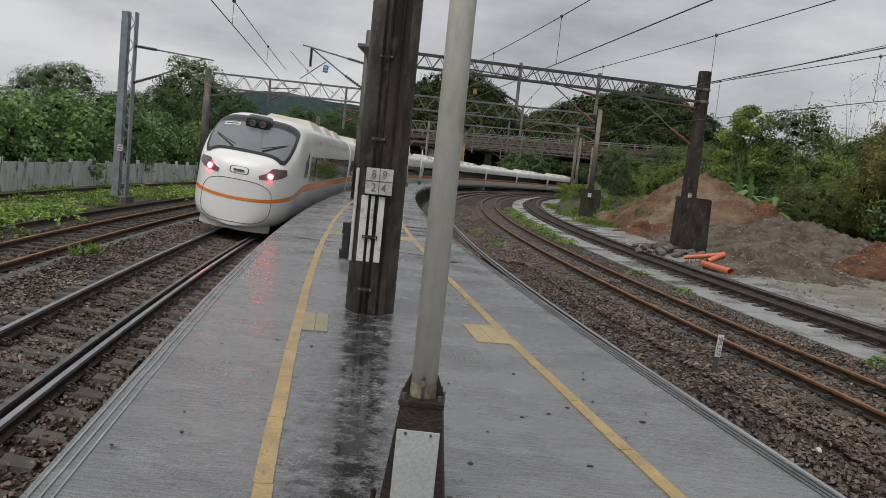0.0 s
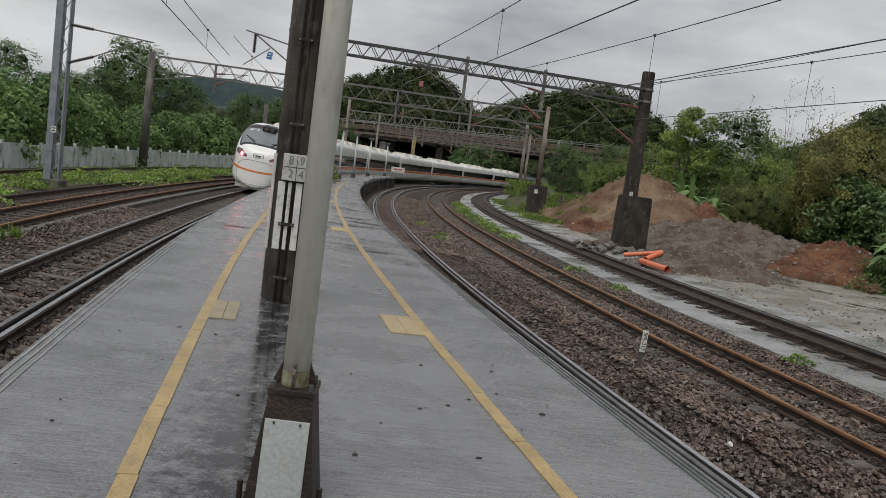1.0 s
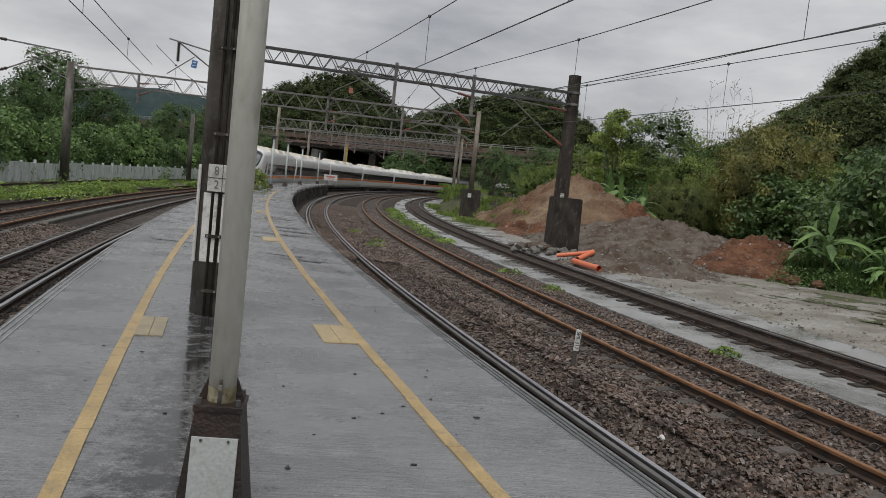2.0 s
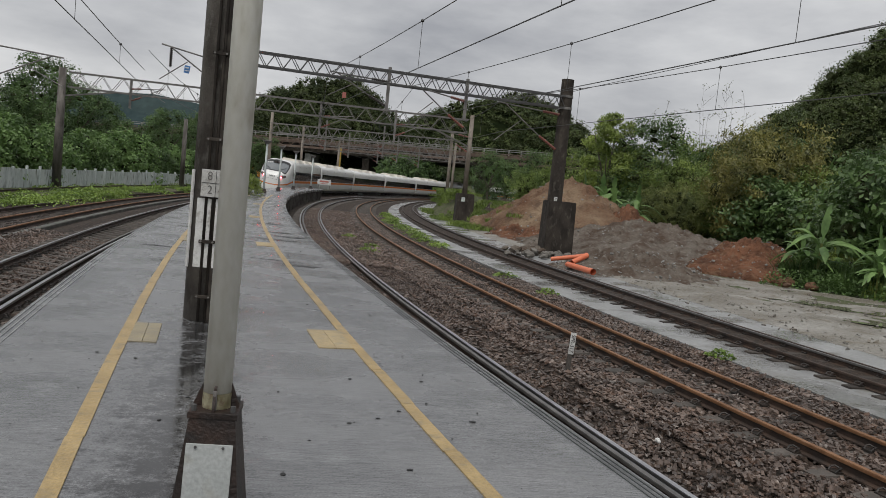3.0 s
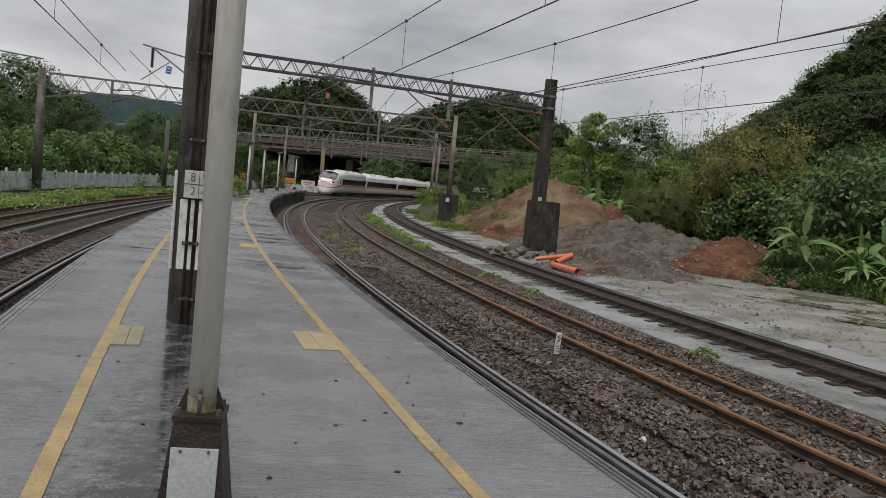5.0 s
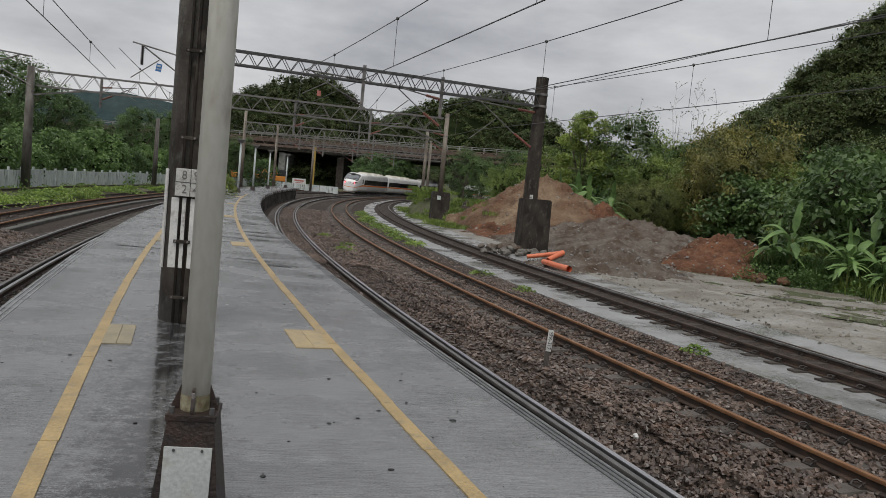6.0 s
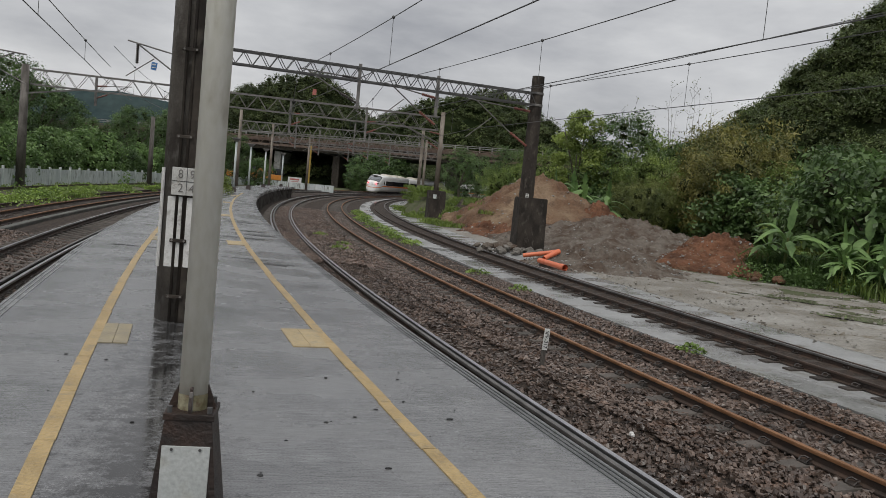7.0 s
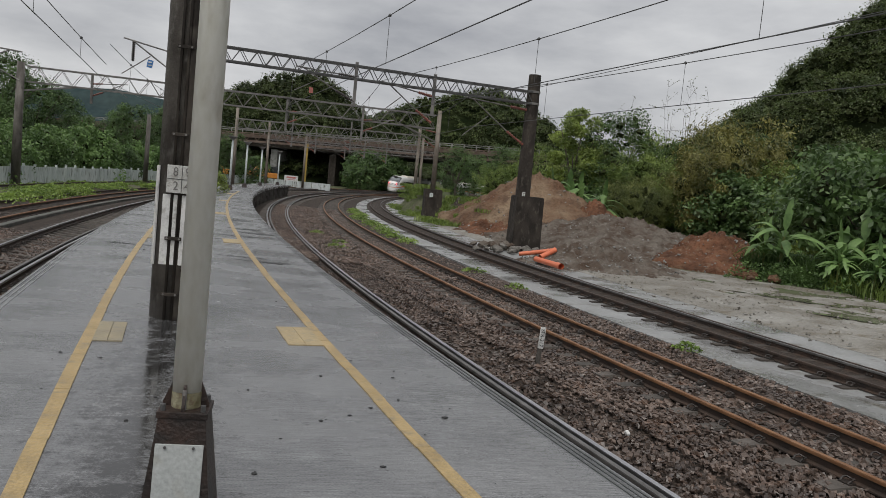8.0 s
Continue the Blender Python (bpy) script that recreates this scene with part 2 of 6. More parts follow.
M_RUSTSTEEL = mat("rust_brown_bridge_steel", (0.10, 0.065, 0.05), (0.16, 0.115, 0.09), scale=0.8, rough=0.7, bump=0.1, c3=(0.17, 0.15, 0.13))
M_POLE = mat("cream_pole_paint", (0.62, 0.61, 0.545), (0.70, 0.69, 0.63), scale=2.5, rough=0.5, bump=0.15, c3=(0.46, 0.43, 0.36), fine=30, stretch=(1, 1, 0.4))
M_STAIN = mat("mossy_stained_paint", (0.12, 0.105, 0.05), (0.30, 0.28, 0.19), scale=14, rough=0.7, bump=0.3, c3=(0.10, 0.055, 0.03), fine=50)
M_WHITE = mat("weathered_white_paint", (0.55, 0.55, 0.54), (0.68, 0.68, 0.66), scale=5, rough=0.5, bump=0.15, c3=(0.38, 0.37, 0.35))
M_PANEL = mat("grey_white_panel", (0.34, 0.36, 0.355), (0.43, 0.45, 0.445), scale=2.5, rough=0.5, bump=0.1, c3=(0.33, 0.33, 0.30))
M_BLACK = mat("black_paint", (0.012, 0.012, 0.013), (0.03, 0.03, 0.03), scale=4, rough=0.5, bump=0.1)
M_WIRE = mat("wire_metal", (0.05, 0.05, 0.05), (0.09, 0.09, 0.09), scale=3, rough=0.5, bump=0.0)
M_INSUL = mat("brown_red_insulator", (0.16, 0.045, 0.03), (0.22, 0.07, 0.05), scale=3, rough=0.35, bump=0.0)
M_INSUL_D = mat("dark_insulator", (0.03, 0.022, 0.02), (0.05, 0.04, 0.035), scale=3, rough=0.3, bump=0.0)
M_SOIL = mat("grey_brown_soil", (0.070, 0.046, 0.032), (0.150, 0.130, 0.110), scale=1.3, rough=0.85, bump=1.0, c3=(0.185, 0.168, 0.148), fine=7, spec=0.25)
M_SOIL_RED = mat("red_brown_soil", (0.070, 0.032, 0.018), (0.175, 0.080, 0.044), scale=1.2, rough=0.85, bump=1.0, c3=(0.19, 0.12, 0.075), fine=7, spec=0.25)
M_SOIL_TAN = mat("tan_soil", (0.100, 0.046, 0.025), (0.24, 0.175, 0.115), scale=0.38, rough=0.85, bump=1.0, c3=(0.10, 0.062, 0.042), fine=7, spec=0.25)
M_MUD = mat("wet_mud", (0.165, 0.148, 0.12), (0.31, 0.30, 0.275), scale=0.7, rough=0.75, rough2=0.4, bump=1.0, c3=(0.15, 0.125, 0.085), fine=8)
M_GROUND = mat("weedy_ground", (0.055, 0.075, 0.025), (0.085, 0.085, 0.045), scale=0.25, rough=0.9, bump=0.8, c3=(0.075, 0.06, 0.045), fine=7)
M_FENCE = mat("stained_white_concrete_fence", (0.44, 0.49, 0.485), (0.62, 0.66, 0.655), scale=1.6, rough=0.8, bump=0.3, c3=(0.10, 0.12, 0.085), fine=20, stretch=(1, 1, 0.3))
M_TRAIN = mat("white_train_paint", (0.80, 0.80, 0.785), (0.86, 0.86, 0.845), scale=0.6, rough=0.22, bump=0.0, space="obj")
M_TRAIN_LOW = mat("grimy_cream_train_skirt", (0.52, 0.50, 0.44), (0.66, 0.64, 0.60), scale=0.7, rough=0.35, bump=0.0, space="obj")
M_ORANGE = mat("orange_train_stripe", (0.72, 0.20, 0.04), (0.78, 0.24, 0.05), scale=2, rough=0.25, bump=0.0, space="obj")
M_GLASS = mat("dark_train_glass", (0.012, 0.014, 0.016), (0.02, 0.022, 0.025), scale=1, rough=0.06, bump=0.0, space="obj", spec=0.8)
# windscreen: base colour raised to grey for the sky mirrored in it
M_SCREEN = mat("windscreen_glass_sky_grey", (0.15, 0.165, 0.175), (0.20, 0.215, 0.225), scale=0.8, rough=0.05, bump=0.0, space="obj", spec=0.8)
M_TRIM = mat("black_train_trim", (0.015, 0.015, 0.016), (0.025, 0.025, 0.027), scale=2, rough=0.3, bump=0.0, space="obj")
M_ROOFBOX = mat("cream_roof_unit", (0.50, 0.47, 0.40), (0.58, 0.55, 0.48), scale=0.7, rough=0.45, bump=0.0, space="obj")
M_UNDER = mat("under_frame_grime", (0.02, 0.02, 0.02), (0.04, 0.038, 0.035), scale=2, rough=0.7, bump=0.1, space="obj")
M_TAIL = glow("red_tail_light", (1.0, 0.022, 0.03), 45.0)
M_LAMPGLASS = mat("lamp_lens", (0.12, 0.09, 0.09), (0.16, 0.12, 0.12), scale=6, rough=0.1, bump=0.0, space="obj")
M_PVC = mat("orange_pvc", (0.62, 0.15, 0.07), (0.70, 0.20, 0.10), scale=3, rough=0.4, bump=0.1)
M_BLUE = mat("blue_sign", (0.05, 0.17, 0.42), (0.07, 0.20, 0.46), scale=3, rough=0.4, bump=0.0)
M_REDSIGN = mat("red_sign", (0.42, 0.13, 0.11), (0.48, 0.18, 0.15), scale=3, rough=0.4, bump=0.0)
M_POLE_Y = mat("yellow_pole", (0.36, 0.24, 0.05), (0.42, 0.29, 0.07), scale=3, rough=0.5, bump=0.1)
M_MACHINE = mat("orange_machine_paint", (0.55, 0.20, 0.03), (0.62, 0.26, 0.05), scale=2, rough=0.45, bump=0.1)
M_BARK = mat("bark", (0.07, 0.06, 0.045), (0.13, 0.115, 0.09), scale=4, rough=0.9, bump=0.6)
M_LEAF_A = leaf_mat("leaf_mid_green", (0.082, 0.139, 0.032), (0.171, 0.227, 0.055))
M_LEAF_B = leaf_mat("leaf_dark_green", (0.041, 0.081, 0.027), (0.095, 0.155, 0.049))
M_LEAF_C = leaf_mat("leaf_yellow_green", (0.150, 0.210, 0.045), (0.225, 0.285, 0.068))
M_LEAF_D = leaf_mat("leaf_olive_bamboo", (0.098, 0.128, 0.038), (0.160, 0.180, 0.055))
M_LEAF_G = leaf_mat("leaf_fresh_green", (0.078, 0.150, 0.044), (0.145, 0.230, 0.075))
M_LEAF_H = leaf_mat("hill_forest_green", (0.042, 0.068, 0.024), (0.085, 0.110, 0.036), 0.5, 0.17)
M_LEAF_Y = leaf_mat("leaf_golden_bamboo", (0.108, 0.122, 0.034), (0.185, 0.172, 0.048))
M_BANANA = leaf_mat("banana_leaf", (0.085, 0.162, 0.050), (0.145, 0.230, 0.077), 0.3)
M_GRASS = leaf_mat("grass_blade", (0.10, 0.16, 0.03), (0.17, 0.23, 0.05), 0.4)
# twigs and inner leaves, the shade inside the crowns put into the colour
M_INNER = mat("shaded_twigs_and_inner_leaves", (0.018, 0.026, 0.010), (0.045, 0.052, 0.022), scale=3.0, rough=0.9, bump=0.0, spec=0.1)
# slope under the forest, nearly black to stand for shade between the crowns
M_HILLSHADE = mat("shaded_hill_undergrowth", (0.009, 0.014, 0.006), (0.024, 0.031, 0.013), scale=0.22, rough=0.95, bump=0.0, fine=1.6, spec=0.0)
# distance haze is mixed into the far hill's own blue-green colour
M_FARHILL = mat("hazy_far_hill", (0.030, 0.048, 0.052), (0.046, 0.066, 0.066), scale=0.02, rough=1.0, bump=0.0, fine=0.12, spec=0.0)


for m_, d_ in ((M_SOIL, .16), (M_SOIL_RED, .16), (M_SOIL_TAN, .14), (M_MUD, .11), (M_GROUND, .1)):
    for nd in m_.node_tree.nodes:
        if nd.type == "BUMP":
            nd.inputs["Distance"].default_value = d_
M_WEED = leaf_mat("low_weed_leaf", (0.13, 0.22, 0.04), (0.22, 0.31, 0.07), 0.4)

# ---- mesh tools ----
def part(name, bm, material, parent=None, label="", smooth=False):
    me = bpy.data.meshes.new(name)
    bm.to_mesh(me)
    bm.free()
    for m in material if isinstance(material, (list, tuple)) else [material]:
        me.materials.append(m)
    if smooth:
        for p in me.polygons:
            p.use_smooth = True
    ob = new(name, me)
    if parent:
        ob.parent = parent
    if label:
        ob["label"] = label
    return ob


def raw(name, verts, faces, material, parent=None, label="", smooth=False):
    me = bpy.data.meshes.new(name)
    me.from_pydata([tuple(v) for v in verts], [], [tuple(f) for f in faces])
    for m in material if isinstance(material, (list, tuple)) else [material]:
        me.materials.append(m)
    if smooth:
        for p in me.polygons:
            p.use_smooth = True
    ob = new(name, me)
    if parent:
        ob.parent = parent
    if label:
        ob["label"] = label
    return ob


def polymesh(name, verts, k, material, parent=None, label="", inner=0):
    """A mesh of loose k-cornered faces from an array of corners; the last ones, inner in number, take the second material."""
    verts = np.asarray(verts, dtype=np.float32).reshape(-1, 3)
    n = len(verts) // k
    me = bpy.data.meshes.new(name)
    me.vertices.add(len(verts))
    me.vertices.foreach_set("co", verts.ravel())
    me.loops.add(len(verts))
    me.loops.foreach_set("vertex_index", np.arange(len(verts), dtype=np.int32))
    me.polygons.add(n)
    me.polygons.foreach_set("loop_start", np.arange(0, n * k, k, dtype=np.int32))
    me.polygons.foreach_set("loop_total", np.full(n, k, dtype=np.int32))
    for m in material if isinstance(material, (list, tuple)) else [material]:
        me.materials.append(m)
    if inner:
        idx = np.zeros(n, dtype=np.int32)
        idx[n - inner:] = 1
        me.polygons.foreach_set("material_index", idx)
    me.update(calc_edges=True)
    ob = new(name, me)
    if parent:
        ob.parent = parent
    if label:
        ob["label"] = label
    return ob


def block(bm, c, size, turn=None, bevel=0.0):
    """A bevelled box round c."""
    m = Matrix.Translation(c) @ (turn or Matrix.Identity(4)) @ Matrix.Diagonal((*size, 1))
    geo = bmesh.ops.create_cube(bm, size=1.0, matrix=m)
    if bevel:
        edges = list({e for v in geo["verts"] for e in v.link_edges})
        bmesh.ops.bevel(bm, geom=edges, offset=bevel, segments=2, affect="EDGES", profile=0.6)
    return geo["verts"]


def tube(bm, a, b, r1, r2=None, seg=10, caps=True):
    """A tapered round bar from a to b."""
    a, b = Vector(a), Vector(b)
    d = b - a
    m = Matrix.Translation((a + b) / 2) @ d.to_track_quat("Z", "Y").to_matrix().to_4x4()
    bmesh.ops.create_cone(bm, cap_ends=caps, segments=seg, radius1=r1, radius2=r1 if r2 is None else r2, depth=d.length, matrix=m)


def bar(bm, a, b, w, h=None):
    """A square bar from a to b."""
    a, b = Vector(a), Vector(b)
    d = b - a
    t = d.to_track_quat("Z", "Y").to_matrix().to_4x4()
    block(bm, (a + b) / 2, (w, h or w, d.length), t)


def frustum(bm, base, top, z0, z1, c=(0, 0)):
    """A box whose section goes from base to top (width, depth)."""
    vs = []
    for (w, d), z in ((base, z0), (top, z1)):
        vs.append([bm.verts.new((c[0] + sx * w / 2, c[1] + sy * d / 2, z)) for sx, sy in ((-1, -1), (1, -1), (1, 1), (-1, 1))])
    lo, hi = vs
    bm.faces.new(lo[::-1])
    bm.faces.new(hi)
    for i in range(4):
        j = (i + 1) % 4
        bm.faces.new((lo[i], lo[j], hi[j], hi[i]))


# The curve: all tracks bend to the right round two near centres.
CR, CL = (264.4, 56.6), (265.75, 51.06)


def arc(c, r, y):
    """The point of the circle that lies at the ahead distance y."""
    s = (y - c[1]) / r
    return Vector((c[0] - r * math.cos(s), c[1] + r * math.sin(s), 0))


def along(c, r, y):
    """Forward and right unit vectors on the circle there."""
    s = (y - c[1]) / r
    return Vector((math.sin(s), math.cos(s), 0)), Vector((math.cos(s), -math.sin(s), 0))


def sweep(name, c, r, y0, y1, step, prof, material, parent=None, label="", closed=True, smooth=False, mats=None):
    """A profile of (offset to the right, height) drawn along a circle."""
    n = max(2, int((y1 - y0) / step) + 1)
    verts, faces = [], []
    k = len(prof)
    for i in range(n):
        y = y0 + (y1 - y0) * i / (n - 1)
        p = arc(c, r, y)
        f, rt = along(c, r, y)
        for o, z in prof:
            q = p + rt * o
            verts.append((q.x, q.y, z))
    for i in range(n - 1):
        for j in range(k if closed else k - 1):
            a, b = i * k + j, i * k + (j + 1) % k
            faces.append((a, a + k, b + k, b))
    if closed:
        faces.append(tuple(range(k)))
        faces.append(tuple(range((n - 1) * k, n * k))[::-1])
    ob = raw(name, verts, faces, material, parent, label, smooth)
    if mats:
        for i in range((n - 1) * (k if closed else k - 1)):
            ob.data.polygons[i].material_index = mats[i % (k if closed else k - 1)]
    return ob


def empty(name, loc=(0, 0, 0), label="", category="", group="", kind=""):
    ob = new(name)
    ob.location = loc
    return tagged(ob, label, category, group, kind)


# ---- ground ----
def spaced(lo, hi, fine, far, grow):
    a = list(np.arange(lo, hi + 1e-6, fine))
    step = fine
    while a[-1] < far:
        step *= grow
        a.append(a[-1] + step)
    step = fine
    while a[0] > -far:
        step *= grow
        a.insert(0, a[0] - step)
    return np.array(a)


def ground_height(x, y):
    v = noise.noise(Vector((x * 0.07, y * 0.07, 0.3))) * 0.08
    r = math.hypot(x - CR[0], y - CR[1])
    z = -1.28 + v
    if r < 256:
        z += min(0.3, (256 - r) * 0.1) - 0.02
    if r > 278:
        z += min(0.2, (r - 278) * 0.1)
    return z


gx, gy = spaced(-26, 40, 1.2, 2400, 1.16), spaced(-16, 150, 1.5, 2400, 1.16)
gv = [(x, y, ground_height(x, y)) for y in gy for x in gx]
W = len(gx)
gf = [(j * W + i, j * W + i + 1, (j + 1) * W + i + 1, (j + 1) * W + i) for j in range(len(gy) - 1) for i in range(W - 1)]
tagged(raw("ground", gv, gf, M_GROUND, smooth=True), "weedy brown and green ground beside the railway", "ground", kind="structure")
mv, MA, MB = [], 300, 84
for i in range(MA + 1):
    for j in range(MB + 1):
        y, r = -14 + 76 * i / MA, 256.45 - 21 * (j / MB) ** 1.3
        p, o = arc(CR, r, y), min(1.0, j / 6)
        q = Vector((p.x, p.y, 0))
        lump = .06 * noise.fractal(q * .55, 1.0, 2.0, 4) + .03 * noise.noise(q * 2.3) + .02 * noise.noise(Vector((r * 2.6, y * .25, 5)))
        mv.append((p.x, p.y, -1.06 + .07 * o + lump * o - (.35 if j == MB else 0)))
mf = [(a, a + 1, a + MB + 2, a + MB + 1) for i in range(MA) for a in range(i * (MB + 1), i * (MB + 1) + MB)]
tagged(raw("mud_flat", mv, mf, M_MUD, smooth=True), "wet grey-brown mud flat with ruts beside the outer siding", "ground", kind="structure")

# ballast beds
Y0, Y1 = -12.0, 215.0
ZR = -0.95
tagged(sweep("ballast_bed", CR, 262.6, Y0, Y1, 2.0, [(-6.3, -1.4), (-6.3, -1.08), (-4.7, -1.07), (-2.6, -1.21), (-1.8, -1.18), (-.8, -1.135), (1.2, -1.135), (1.95, -1.16), (1.95, -1.4)], M_BALLAST), "dark grey-brown crushed stone ballast", "ballast", kind="structure")
tagged(sweep("ballast_bed", CL, 273.95, Y0, Y1, 2.0, [(-2.2, -1.4), (-2.2, -1.16), (-1.4, -1.02), (1.2, -1.24), (1.95, -1.26), (1.95, -1.4)], M_BALLAST), "dark crushed stone ballast under the main track", "ballast", kind="structure")
tagged(sweep("ballast_bed", CL, 277.2, Y0, Y1, 2.0, [(-3.2, -1.4), (-3.2, -1.16), (-1.3, -1.12), (0.6, -1.12), (0.95, -1.13), (0.95, -1.4)], M_BALLAST), "brown weedy ballast under the second track", "ballast", kind="structure")
tagged(sweep("concrete_kerb", CL, 276.15, Y0, 120, 2.0, [(-0.12, -1.4), (-0.12, -1.03), (-0.10, -1.01), (0.09, -1.01), (0.11, -1.03), (0.11, -1.4)], M_KERB), "low mossy concrete kerb between the tracks", "kerb", kind="structure")
tagged(sweep("track_slab", CR, 258.73, Y0, 160, 2.0, [(-1.88, -1.4), (-1.88, -1.115), (-1.2, -1.11), (1.1, -1.105), (1.75, -1.085), (2.6, -1.05), (2.6, -1.4)], M_WETSLAB), "wet pale cement along the siding", "slab", kind="structure")


tagged(sweep("ballast_bed", CR, 258.73, Y0, 160, 2.0, [(-.52, -1.2), (-.50, -1.088), (0, -1.078), (.50, -1.086), (.52, -1.2)], M_BALLAST), "dark muddy ballast between the rails of the siding", "ballast", kind="structure")


# ---- tracks ----
def rail_profile(o, z):
    """A flat-bottomed rail, its head's top at z."""
    half = [(0.032, 0.0), (0.035, -0.012), (0.034, -0.038), (0.010, -0.05), (0.009, -0.115), (0.060, -0.13), (0.062, -0.145)]
    return [(o - a, z + b) for a, b in half[::-1]] + [(o + a, z + b) for a, b in half]


def sleeper_mesh(name, material, timber):
    bm = bmesh.new()
    if timber:
        block(bm, (0, 0, -0.06), (1.86, 0.2, 0.12), bevel=.018)
    else:
        vs = []
        for x, w, z in ((-1.0, .12, 0), (-0.75, .13, 0.012), (-0.3, .10, -0.02), (0.3, .10, -0.02), (0.75, .13, 0.012), (1.0, .12, 0)):
            vs.append([bm.verts.new((x, -w - .02, -.14)), bm.verts.new((x, -w + .02, z)), bm.verts.new((x, w - .02, z)), bm.verts.new((x, w + .02, -.14))])
        for a, b in zip(vs, vs[1:]):
            for i in range(3):
                bm.faces.new((a[i], a[i + 1], b[i + 1], b[i]))
        bm.faces.new(vs[0][::-1])
        bm.faces.new(vs[-1])
    me = bpy.data.meshes.new(name)
    bm.to_mesh(me)
    bm.free()
    me.materials.append(material)
    return me


def clip_mesh():
    bm = bmesh.new()
    pts = [(-.05, -.05, 0), (-.02, -.06, .035), (.03, -.05, .045), (.05, 0, .03), (.03, .05, .045), (-.02, .06, .035), (-.05, .05, 0)]
    for a, b in zip(pts, pts[1:]):
        tube(bm, a, b, .011, seg=5, caps=False)
    block(bm, (0, 0, -.005), (.12, .14, .02))
    me = bpy.data.meshes.new("rail_clip")
    bm.to_mesh(me)
    bm.free()
    me.materials.append(M_CLIP)
    return me


SL_C, SL_W, CLIP = sleeper_mesh("sleeper", M_SLEEPER, False), sleeper_mesh("sleeper", M_SLEEPER_W, True), clip_mesh()


def track(name, c, r, cant, headmat, sidemat, timber, label, guards=(), near=48, zr=ZR, y0=Y0, y1=Y1, clips=True):
    """A track on the circle: r at its middle, cant: how much the left rail stands over the right one."""
    top = empty(name, label=label, category="railway track", kind="structure")
    hc = cant / 2
    for side, dz in ((-0.566, hc), (0.566, -hc)):
        sweep("rail", c, r, y0, y1, 1.5, rail_profile(side, zr + dz), [headmat, sidemat], top, mats=[1] * 4 + [0] * 5 + [1] * 5, smooth=False)
    for o in guards:
        dz = hc if o < 0 else -hc
        sweep("guard_rail", c, r, y0, 140, 1.5, rail_profile(o, zr + dz - .004), [M_GUARD, M_RAILSIDE], top, "dark guard rail with a worn grey top", mats=[1] * 4 + [0] * 5 + [1] * 5)
    rng = random.Random(len(name) + int(r))
    sp = 0.62
    y = y0 + .3
    lo, hi, rest_v, rest_f = 0.5, near, [], []
    me = SL_W if timber else SL_C
    base_v = [v.co.copy() for v in me.vertices]
    base_f = [tuple(p.vertices) for p in me.polygons]
    tilt = math.atan2(cant, 1.132)
    while y < min(y1, 170):
        p = arc(c, r, y)
        f, rt = along(c, r, y)
        m = Matrix.Translation((p.x, p.y, zr - (.13 if timber else .15) + rng.uniform(-.006, .006))) @ Matrix.Rotation(math.atan2(rt.y, rt.x) + rng.uniform(-.012, .012), 4, "Z") @ Matrix.Rotation(tilt, 4, "Y")
        if lo < y < hi:
            s = new("sleeper", me)
            s.parent, s.matrix_local = top, m
            if clips and y < 24:
                for sx in (-.66, -.47, .47, .66):
                    k = new("rail_clip", CLIP)
                    k.parent, k.matrix_local = s, Matrix.Translation((sx, 0, .02)) @ Matrix.Rotation(math.pi if sx in (-.47, .66) else 0, 4, "Z")
        else:
            n0 = len(rest_v)
            rest_v += [m @ v for v in base_v]
            rest_f += [tuple(i + n0 for i in f_) for f_ in base_f]
        y += sp
    tagged(raw("far_sleepers", rest_v, rest_f, me.materials[0], top), kind="stuff")
    return top


track("track_main_near", CR, 266.3, 0.09, M_RAILHEAD, M_RAILSIDE, False, "main track with polished rails and guard rails beside the platform", guards=(-0.42, 0.44), near=40)
track("track_siding_middle", CR, 262.73, 0.0, M_RAILRUST, M_RAILSIDE, False, "siding with rust-brown rails on dark ballast", near=48)
track("track_siding_outer", CR, 258.73, 0.0, M_RAILSIDE, M_RAILSIDE, True, "siding with dark rails set in wet cement", guards=(0.45,), near=48)
track("track_main_far", CL, 273.95, 0.11, M_RAILHEAD, M_RAILSIDE, False, "main track with polished rails on concrete sleepers", guards=(0.40,), near=40, zr=-0.93)
track("track_old_middle", CL, 277.2, 0.0, M_RAILRUST, M_RAILSIDE, True, "old weedy track with rusty rails", near=44, clips=False)
lone = empty("track_old_outer", label="rusty rails half sunk in weeds", category="railway track", kind="structure")
sweep("rail", CL, 279.1, 18, 110, 2.0, rail_profile(0, ZR - .03), [M_RAILSIDE], lone)
sweep("rail", CL, 282.8, 0, 110, 2.0, rail_profile(0, ZR + .1), [M_RAILSIDE], lone)

# ---- platform ----
PE_R, PE_L, PEND = 267.64, 271.98, 83.0
plat = empty("platform", label="wet grey concrete island platform with worn edges", category="platform", kind="structure")
rows = []
pv, pf = [], []
PN = 96
PM = 10
for i in range(PN):
    y = -9 + (PEND + 9) * i / (PN - 1)
    a, b = arc(CL, PE_L, y), arc(CR, PE_R, y)
    for j in range(PM + 1):
        t = j / PM
        q = a.lerp(b, t)
        crown = 0.012 * (1 - (2 * t - 1) ** 2) - 0.012
        pv.append((q.x, q.y, crown))
    for j in range(PM + 1):
        t = j / PM
        q = a.lerp(b, t)
        pv.append((q.x, q.y, -0.17))
K = 2 * (PM + 1)
